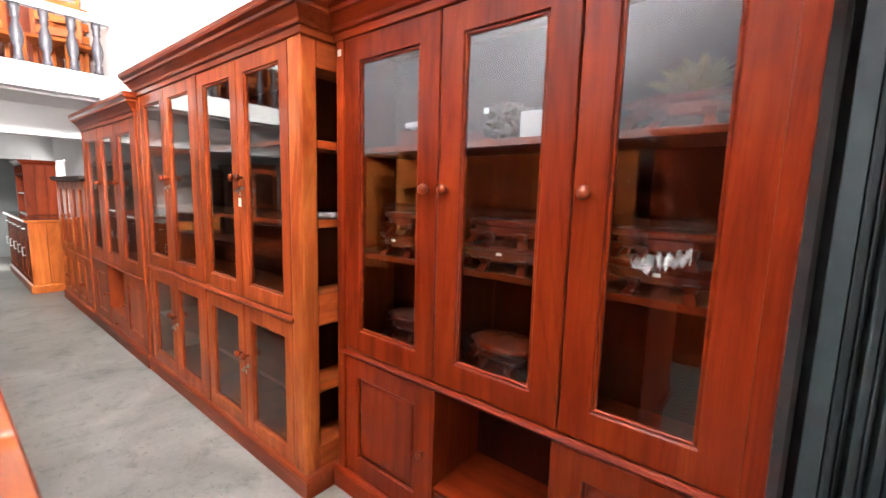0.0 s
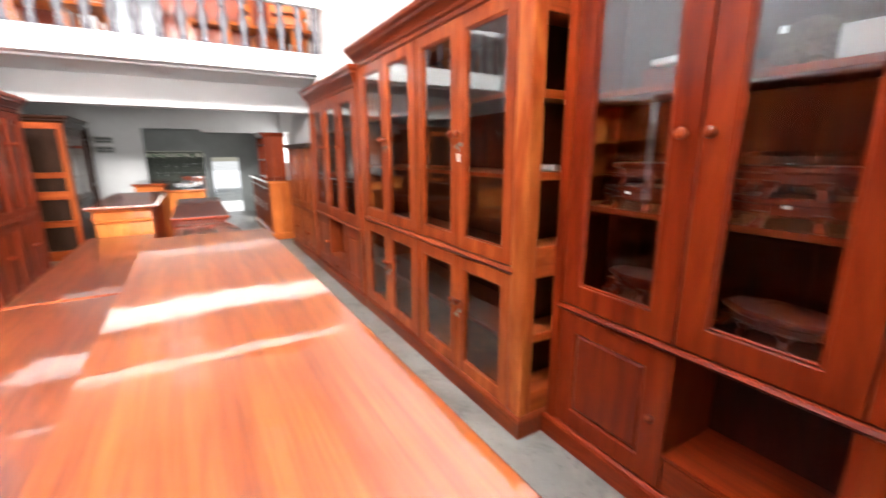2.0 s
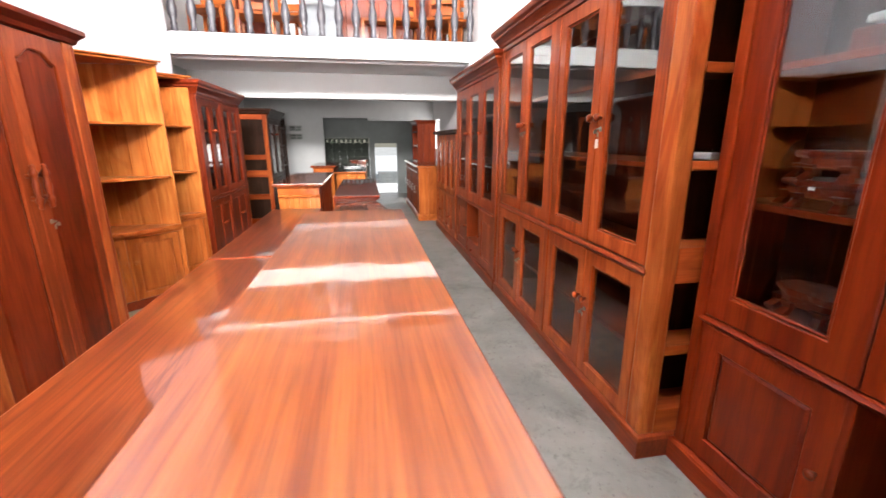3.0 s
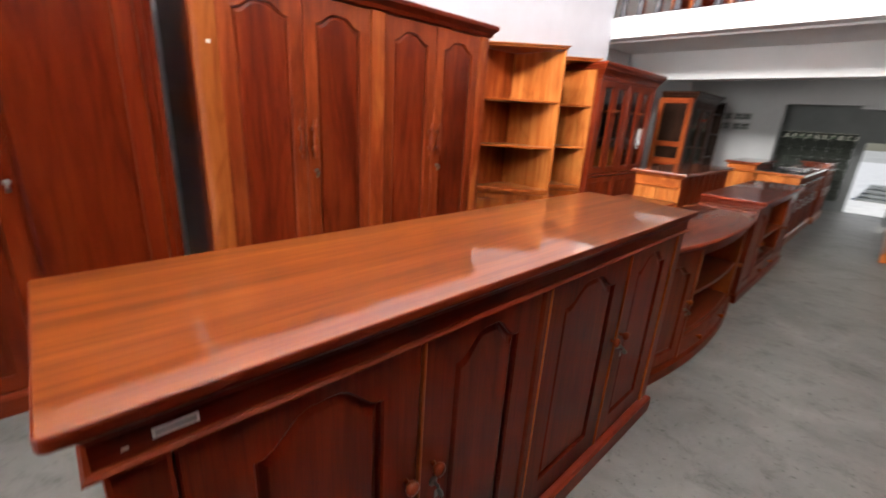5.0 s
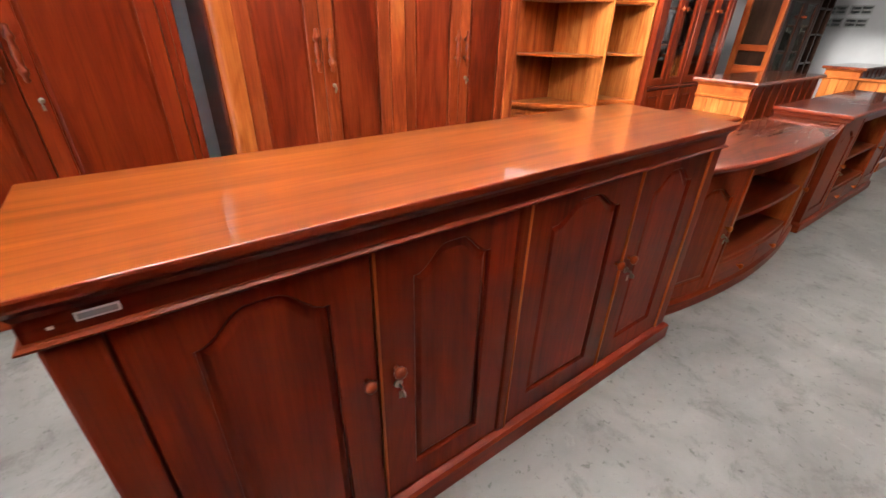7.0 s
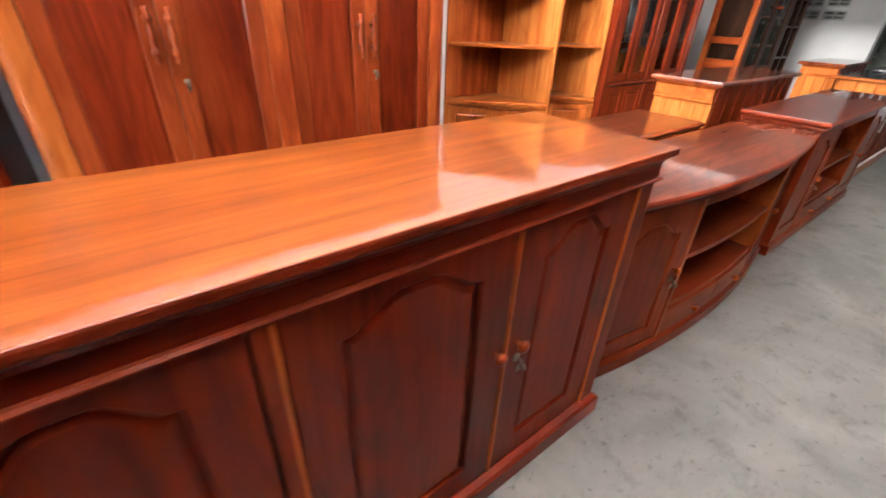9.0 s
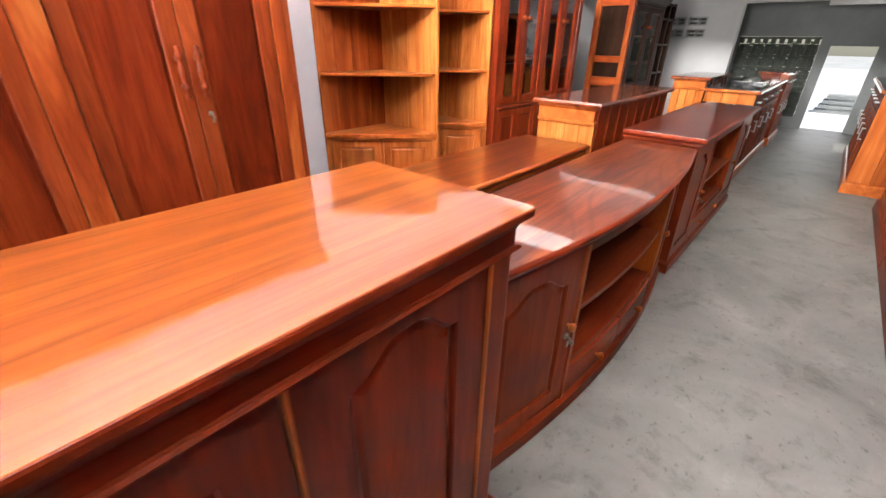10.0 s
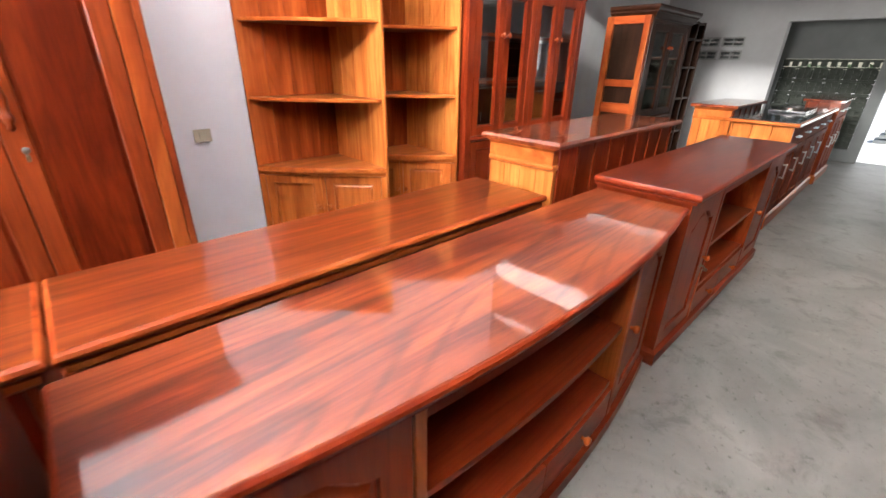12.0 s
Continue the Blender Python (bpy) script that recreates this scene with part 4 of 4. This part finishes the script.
def low_cabinet(place, w, d, h, top_mat, label):
    """A low cabinet seen from behind: planked back, polished top."""
    root = thing("low_cabinet", place, label, "cabinet", "low cabinets")
    part("top_edge", stacked(0, w, 0, d, lifted(TOP_EDGE, h - 0.029), back=True), HONEY_X, root, "rounded amber lip")
    part("top", stacked(0, w, 0, d, [(0.0125, h - 0.001), (0.012, h)], back=True), top_mat, root, "polished plank top")
    part("under_rim", stacked(0.0, w, 0.0, d, [(0.002, h - 0.06), (0.012, h - 0.05), (0.012, h - 0.036), (0.002, h - 0.03)], back=True), AMBER_X, root)
    part("plinth", stacked(0, w, 0, d, lifted(PLINTH, 0, 0.8, 0.7), back=True), DEEP_X, root)
    for x0, x1 in ((0.0, 0.02), (w - 0.02, w)):
        part("side", board(x0, x1, 0.0, d, 0.07, h - 0.03), RED, root)
    part("far_panel", board(0.02, w - 0.02, d - 0.015, d, 0.07, h - 0.03), RED, root)
    n = max(4, round(w / 0.24))
    for i in range(n):
        a = 0.02 + (w - 0.04) * i / n
        part("plank", board(a + 0.001, a + (w - 0.04) / n - 0.001, 0.004, 0.018, 0.07, h - 0.06, b=0.002), DEEP, root)
    return root


low_cabinet(pose(-1.946, -0.606, 0, 0, 0, 180), 1.53, 0.36, 0.725, TOP_BROWN, "low red-brown cabinet with polished plank top")
# The brown top wood here carries the dark wardrobe's reflection in its colour.
low_cabinet(pose(-0.05, -0.606, 0, 0, 0, 180), 1.84, 0.36, 0.725, TOP_BROWN, "low cabinet behind the sideboard, orange plank top browned for a reflection")


def plank_chest(place, w, d, h, end_mat, face_mat, label, planks=8, crown=True):
    """A chest with a board end, a battened face and a moulded top."""
    root = thing("chest", place, label, "cabinet", "chests")
    part("top", stacked(0, w, 0, d, [(0.02, h - 0.03), (0.032, h - 0.026), (0.035, h - 0.012), (0.028, h)], back=True), TOP_RED, root, "polished red top")
    if crown:
        part("moulding", stacked(0, 0.05, 0.012, d, [(0.003, h - 0.125), (0.012, h - 0.12), (0.014, h - 0.108), (0.006, h - 0.1), (0.006, h - 0.045), (0.02, h - 0.032), (0.02, h - 0.03)]), AMBER_X, root)
    part("plinth", stacked(0, w, 0, d, PLINTH, back=True), AMBER_X, root)
    for x0, x1 in ((0.0, 0.02), (w - 0.02, w)):
        n = 4
        for i in range(n):
            y0 = d * i / n
            part("end_plank", board(x0, x1, y0 + 0.001, y0 + d / n - 0.001, 0.1, h - 0.1, b=0.003), end_mat, root)
    part("core", board(0.021, w - 0.021, 0.02, d - 0.004, 0.1, h - 0.1, b=0), face_mat, root)
    for i in range(planks):
        a = 0.03 + (w - 0.06) * i / planks
        c = a + (w - 0.06) / planks
        part("plank", board(a + 0.001, c - 0.016, -0.003, 0.02, 0.105, h - 0.031, b=0.002), face_mat, root)
        part("batten", board(c - 0.015, c - 0.001, -0.01, 0.02, 0.105, h - 0.031, b=0.004), RED, root)
    return root


plank_chest(pose(-3.545, -0.593, 0, 0, 0, 180), 1.245, 0.35, 0.938, GOLD, DARKRED, "amber plank chest with battened dark face and red top")
plank_chest(pose(-6.335, -0.665, 0, 0, 0, 180), 0.95, 0.3, 0.93, GOLD, RED, "amber plank cabinet with flat top", 5)


def counter(place, w, d, h, top_mat, end_mat, label, glossy=True):
    """A run of drawers and doors with steel handles, ends of amber planks."""
    root = thing("counter_cabinet", place, label, "cabinet", "counters")
    part("edge_trim" if glossy else "top", stacked(0, w, 0, d, [(0.01, h - 0.03), (0.03, h - 0.026), (0.03, h - 0.006), (0.026, h - 0.003)], back=True), AMBER_X if glossy else top_mat, root)
    if glossy:
        part("steel_strip", board(0.0, w, -0.033, -0.0302, h - 0.026, h - 0.006, b=0), STEEL, root, "bright steel strip along the front edge")
        part("top", stacked(0, w, 0, d, [(0.018, h - 0.003), (0.018, h + 0.002), (0.016, h + 0.003)], back=True), top_mat, root, "smoked glass top")
    part("plinth", stacked(0, w, 0, d, PLINTH), AMBER_X, root)
    part("back", board(0.0, w, d - 0.015, d, 0.1, h - 0.03), end_mat, root)
    for x0, x1 in ((0.0, 0.022), (w - 0.022, w)):
        n = 3
        for i in range(n):
            part("end_plank", board(x0, x1, (d - 0.016) * i / n + 0.001, (d - 0.016) * (i + 1) / n - 0.001, 0.1, h - 0.031, b=0.003), end_mat, root)
    n = max(3, round(w / 0.4))
    for i in range(n):
        a = 0.024 + (w - 0.048) * i / n
        c = 0.024 + (w - 0.048) * (i + 1) / n
        drawer = part("drawer", stacked(a + 0.003, c - 0.003, 0.0, 0.3, [(-0.003, h - 0.19), (0, h - 0.186), (0, h - 0.05), (-0.003, h - 0.046)]), MATTE_X, root)
        handle = bmesh.new()
        m = (a + c) / 2
        block(handle, m - 0.05, m + 0.05, -0.03, -0.02, h - 0.124, h - 0.112, 0.003)
        block(handle, m - 0.05, m - 0.04, -0.022, 0.0, h - 0.122, h - 0.114)
        block(handle, m + 0.04, m + 0.05, -0.022, 0.0, h - 0.122, h - 0.114)
        part("handle", handle, STEEL, drawer, "bright steel handle")
        door = panel_door(root, a + 0.003, c - 0.003, 0.11, h - 0.2, MATTE, MATTE_X, MATTE, f=0.055)
        pull = bmesh.new()
        block(pull, a + 0.02, a + 0.03, -0.03, -0.02, 0.42, 0.54, 0.003)
        block(pull, a + 0.021, a + 0.029, -0.022, 0.0, 0.425, 0.435)
        block(pull, a + 0.021, a + 0.029, -0.022, 0.0, 0.525, 0.535)
        part("handle", pull, STEEL, door, "bright steel handle")
    return root


counter(pose(-6.17, -0.2, 0, 0, 0, 180), 2.1, 0.42, 0.85, DARKGLASS, GOLD, "amber cabinet with smoked glass top and steel edging")
counter(pose(-8.38, -0.17, 0, 0, 0, 180), 0.95, 0.3, 0.92, TOP_RED, RUST, "orange-brown drawer cabinet with steel handles", False)
counter(pose(-8.62, 0.65, 0), 2.1, 0.5, 0.9, DARKGLASS, AMBER, "orange plank counter cabinet with glossy dark top")


def hutch(place, w, d, h):
    """A tall narrow cabinet that stands on the counter."""
    root = thing("hutch", place, "red-brown plank hutch with crown standing on the counter", "cabinet")
    n = 3
    for i in range(n):
        part("end_plank", board(w - 0.02, w, d * i / n + 0.001, d * (i + 1) / n - 0.001, 0.0, h - 0.06, b=0.003), RED, root)
    part("side", board(0.0, 0.02, 0, d, 0, h - 0.06), RED, root)
    part("back", board(0.02, w - 0.02, d - 0.014, d, 0, h - 0.06, b=0), INNER, root)
    for z in (0.0, 0.28, 0.54):
        part("shelf", board(0.02, w - 0.02, 0.01, d - 0.014, z, z + 0.018), RED_X, root)
    part("crown", stacked(0, w, 0, d, lifted(CROWN, h - 0.07, 0.6, 0.5)), RED_X, root)
    return root


hutch(pose(-8.35, 0.76, 0.904), 0.8, 0.34, 0.74)
hob = thing("glass_hob", pose(-7.3, -0.41, 0.854), "black glass hob with steel rim on the counter", "hob")
part("plate", board(-0.3, 0.3, -0.14, 0.14, 0.0, 0.02, b=0.004), DARKGLASS, hob)
for x in (-0.15, 0.15):
    part("burner", turned(bmesh.new(), [(0.06, 0.02), (0.06, 0.035), (0.03, 0.045)], (x, 0, 0), "z", 16), STEEL, hob)


# ---- wardrobes along the south wall ----
def wardrobe(place, w, d, h, pairs, label, first_post=0.1, post_mat=HONEY, end=0.06, mid=0.055, door_mat=RUST, panel_mat=BRICKDOOR):
    """Pairs of tall arched-panel doors with turned handles, in an amber frame."""
    root = thing("wardrobe", place, label, "wardrobe", "wardrobes")
    carcass(root, w, d, 0.08, h - 0.06, RED, INNER)
    part("plinth", stacked(0, w, 0.0, d, lifted(PLINTH, 0, 1.0, 0.85)), RED_X, root)
    part("cap", stacked(0, w, 0.0, d, [(0.002, h - 0.075), (0.012, h - 0.07), (0.018, h - 0.05), (0.04, h - 0.03), (0.045, h - 0.024), (0.045, h - 0.004), (0.04, h)]), DEEP_X, root, "moulded dark red cap")
    x = first_post
    st = bmesh.new()
    n = 8
    ring = [(x, -0.004), (x, 0.03), (0.0, 0.06)] + [(0.05 - 0.05 * math.cos(math.pi / 2 * i / n), 0.046 - 0.05 * math.sin(math.pi / 2 * i / n)) for i in range(n + 1)]
    loft(st, [[(a, c, 0.09) for a, c in ring], [(a, c, h - 0.075) for a, c in ring]])
    part("corner_post", st, ROUNDED if pairs > 1 else post_mat, root, "rounded corner post")
    part("end_stile", board(w - end, w - 0.0285, -0.004, 0.024, 0.09, h - 0.075, b=0.006), post_mat, root)
    part("corner_strip", board(w - 0.028, w, -0.002, 0.024, 0.09, h - 0.075, b=0.006), door_mat, root)
    span = (w - end - first_post) / pairs
    for p in range(pairs):
        a = first_post + span * p
        c = a + span
        if p:
            part("mid_stile", board(a - mid, a + mid, -0.006, 0.024, 0.09, h - 0.075, b=0.007), post_mat, root, "amber middle stile")
            a += mid
        if p < pairs - 1:
            c -= mid
        m = (a + c) / 2
        for x0, x1, s in ((a + 0.002, m - 0.001, -1), (m + 0.001, c - 0.002, 1)):
            door = panel_door(root, x0, x1, 0.095, h - 0.08, door_mat, RED_X, panel_mat, f=0.07, rise=0.05, head=0.07)
            hx = m + s * 0.035
            hb = bmesh.new()
            turned(hb, [(1.3 * r, 1.1 + 1.1 * (q - 1.1)) for r, q in [(0.004, 1.19), (0.009, 1.184), (0.006, 1.172), (0.012, 1.16), (0.013, 1.148), (0.007, 1.14), (0.009, 1.125), (0.012, 1.1), (0.009, 1.075), (0.007, 1.06), (0.013, 1.052), (0.012, 1.04), (0.006, 1.028), (0.009, 1.018), (0.004, 1.01)]], (hx, -0.03, 0), "z", 12)
            for z in (1.15, 1.05):
                turned(hb, [(0.01, 0.0), (0.008, -0.028)], (hx, 0.0, z), "y", 10)
            part("turned_handle", hb, GLOSSY, door, "turned wooden handle", True)
            if s == 1:
                lock(door, hx + 0.012, 0.0, 0.933)
    part("price_tag", board(0.055, 0.072, -0.006, -0.005, h - 0.36, h - 0.345, b=0), PAPER, root, "small white tag")
    return root


wardrobe(pose(-0.555, -1.645, 0, 0, 0, 180), 1.845, 0.56, 1.85, 2, "four-door red-brown wardrobe with amber frame and turned handles", end=0.09, mid=0.045)
wardrobe(pose(0.706, -1.7, 0, 0, 0, 180), 1.146, 0.56, 1.92, 1, "two-door dark red wardrobe with turned handles", 0.06, CHERRY, 0.06, 0.05, CHERRY, CHERRY)


def corner_shelf(place, r, h, label):
    """An open corner unit: two board walls, rounded shelves and a cupboard below."""
    root = thing("corner_shelf", place, label, "corner shelf", "corner shelves")
    n = 14

    def edge(bow, inset=0.0):
        pts = []
        for i in range(n + 1):
            u = i / n
            x = (r - inset) * (1 - u) + 0.02 * u
            y = 0.02 * (1 - u) + (r - inset) * u
            k = bow * 4 * u * (1 - u) / math.sqrt(2)
            pts.append((x + k, y + k))
        return pts

    def plate(z0, z1, bow, inset, mat, name, label=""):
        line = edge(bow, inset)
        rings = []
        for o, z in ((-0.003, z0), (0.0, z0 + 0.004), (0.0, z1 - 0.004), (-0.003, z1)):
            rings.append([(0.018, 0.018, z)] + [(a + o, c + o, z) for a, c in line])
        part(name, loft(bmesh.new(), rings), mat, root, label)

    for i in range(4):
        a, c = r * i / 4, r * (i + 1) / 4
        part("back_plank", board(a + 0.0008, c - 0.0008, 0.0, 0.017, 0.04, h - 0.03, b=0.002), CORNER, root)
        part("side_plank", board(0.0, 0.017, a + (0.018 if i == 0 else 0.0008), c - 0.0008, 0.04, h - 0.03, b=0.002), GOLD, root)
    for z in (1.005, 1.412):
        plate(z, z + 0.02, 0.045, 0.015, AMBER_X, "shelf")
    plate(h - 0.03, h - 0.012, 0.02, -0.02, AMBER_X, "top")
    plate(h - 0.0115, h, 0.02, -0.045, AMBER_X, "cap")
    plate(0.575, 0.595, 0.03, 0.01, AMBER_X, "cornice_strip")
    plate(0.596, 0.628, 0.035, -0.005, AMBER_X, "cupboard_top")
    plate(0.0, 0.07, 0.0, 0.0, RED_X, "base")
    ln = math.hypot(r - 0.02, r - 0.02)
    turn = pose(0.02, r, 0, 0, 0, -45)
    m = ln / 2
    for x0, x1 in ((0.035, m - 0.012), (m + 0.012, ln - 0.035)):
        door = panel_door(root, x0, x1, 0.075, 0.571, AMBER, AMBER_X, AMBER, y=0.0, f=0.05)
        door.matrix_local = turn @ pose(ln, 0, 0, 0, 0, 180)
        knob(door, m - 0.03 if x0 < m - 0.1 else m + 0.03, 0.0, 0.38, AMBER, 0.8)
    for x0, x1 in ((0.0, 0.033), (m - 0.011, m + 0.011), (ln - 0.033, ln)):
        stile(root, x0, x1, -0.002, 0.02, 0.07, 0.574, AMBER, 0.003).matrix_local = turn @ pose(ln, 0, 0, 0, 0, 180)
    return root


corner_shelf(pose(-3.515, -2.305, 0), 0.58, 1.885, "amber open corner shelf with three tiers over a cupboard")
corner_shelf(pose(-4.125, -2.305, 0), 0.565, 1.86, "narrower amber open corner shelf against the wall")
cupboard(pose(-4.15, -1.7, 0, 0, 0, 180), 1.35, 0.46, 1.84, DARKRED, DARKRED_X, "dark red bookcase with four glass doors over panelled doors", 0.73, low="panel", panes=0.06, tags=False, shelves=(1.1, 1.4))
cupboard(pose(-6.6, -1.6, 0, 0, 0, 180), 1.0, 0.42, 1.76, UMBER, UMBER_X, "very dark bookcase with glass doors", 0.7, pairs=1, low="panel", panes=0.06, tags=False, shelves=(1.0, 1.3))


def end_frame(place):
    """The amber-framed end of the dark bookcase."""
    root = thing("display_end", place, "amber framed end unit with dark glass beside the dark bookcase", "cabinet")
    for y0, y1 in ((-0.02, 0.05), (0.36, 0.42)):
        part("post", board(0.0, 0.05, y0, y1, 0.0, 1.67, b=0.005), HONEY, root)
    for z0, z1 in ((0.0, 0.12), (0.42, 0.5), (0.76, 0.86), (1.02, 1.09), (1.6, 1.67)):
        part("rail", board(0.003, 0.047, 0.05, 0.36, z0, z1), HONEY_Y, root)
    part("dark_panel", board(0.014, 0.02, 0.05, 0.36, 0.12, 1.6, b=0), EBON, root)
    return root


end_frame(pose(-6.59, -2.02, 0))


def open_rack(place, w, d, h):
    root = thing("open_rack", place, "very dark open shelving unit", "shelf")
    for x0, x1 in ((0.0, 0.03), (w / 2 - 0.015, w / 2 + 0.015), (w - 0.03, w)):
        part("upright", board(x0, x1, 0, d, 0, h), EBON, root)
    part("back", board(0.03, w - 0.03, d - 0.012, d, 0.0, h, b=0), EBON, root)
    for z in (0.08, 0.45, 0.85, 1.2, 1.5, h - 0.03):
        part("shelf", board(0.031, w - 0.031, 0.006, d - 0.012, z, z + 0.022), EBON, root)
    return root


open_rack(pose(-7.66, -1.62, 0, 0, 0, 180), 0.5, 0.4, 1.7)

# socket on the wall
sock = thing("wall_socket", pose(-2.67, SOUTH + 0.001, 0.83, 0, 0, 180), "brown-beige switch plate on the wall", "socket")
part("plate", board(-0.045, 0.045, -0.01, 0.0, -0.035, 0.035, b=0.004), OUTLET, sock)
part("rocker", board(-0.018, 0.018, -0.014, -0.009, -0.02, 0.02, b=0.002), OUTLET, sock)


# ---- furniture on the mezzanine ----
def slat_chair(place):
    """A plain high-backed wooden chair."""
    root = thing("chair", place, "orange-brown wooden chair on the mezzanine", "chair", "chairs on the mezzanine")
    part("seat", board(0, 0.45, 0, 0.42, 0.4, 0.44, b=0.008), AMBER_X, root)
    for x in (0.0, 0.41):
        part("leg", board(x, x + 0.04, 0.0, 0.04, 0, 0.4), AMBER, root)
        part("leg", board(x, x + 0.04, 0.38, 0.42, 0, 1.0), AMBER, root)
    for z in (0.55, 0.7, 0.86):
        part("back_slat", board(0.04, 0.41, 0.385, 0.41, z, z + 0.09), AMBER_X, root)
    return root


chair = slat_chair(pose(-6.0, -2.3, 2.5, 0, 0, 80))
for x, y, a in ((-6.1, -1.75, 95), (-6.15, -1.35, 80), (-6.0, 1.05, 100), (-6.2, -0.15, 90), (-6.05, 0.7, 70), (-6.1, 0.28, 100), (-6.5, -1.08, 85), (-6.45, 0.9, 60)):
    copy_thing(chair, pose(x, y, 2.5, 0, 0, a))


def mezz_chest(place, w, d, h, mat, label):
    root = thing("cabinet", place, label, "cabinet", "cabinets on the mezzanine")
    part("body", board(0, w, 0, d, 0, h - 0.03), mat, root)
    part("top", stacked(0, w, 0, d, lifted(TOP_EDGE, h - 0.03)), RED_X, root)
    m = w / 2
    for x0, x1 in ((0.02, m - 0.004), (m + 0.004, w - 0.02)):
        panel_door(root, x0, x1, 0.06, h - 0.06, mat, RED_X, RED, y=-0.022, f=0.06)
    return root


mezz_chest(pose(-6.4, -0.45, 2.5, 0, 0, 90), 0.95, 0.5, 0.9, RED, "red-brown cabinet behind the balustrade")
mezz_chest(pose(-7.2, -2.35, 2.5, 0, 0, 90), 0.9, 0.5, 1.3, DEEP, "dark red cabinet behind the balustrade")
mezz_chest(pose(-7.0, 0.1, 2.5, 0, 0, 90), 1.1, 0.5, 1.5, RED, "tall red-brown cabinet behind the balustrade")
cover = thing("covered_panel", pose(-6.15, -0.77, 2.5), "grey cloth-covered panel leaning on the mezzanine", "panel")
part("panel", board(0, 0.05, -0.1, 0.32, 0, 1.3, b=0.01), CLOTH, cover)
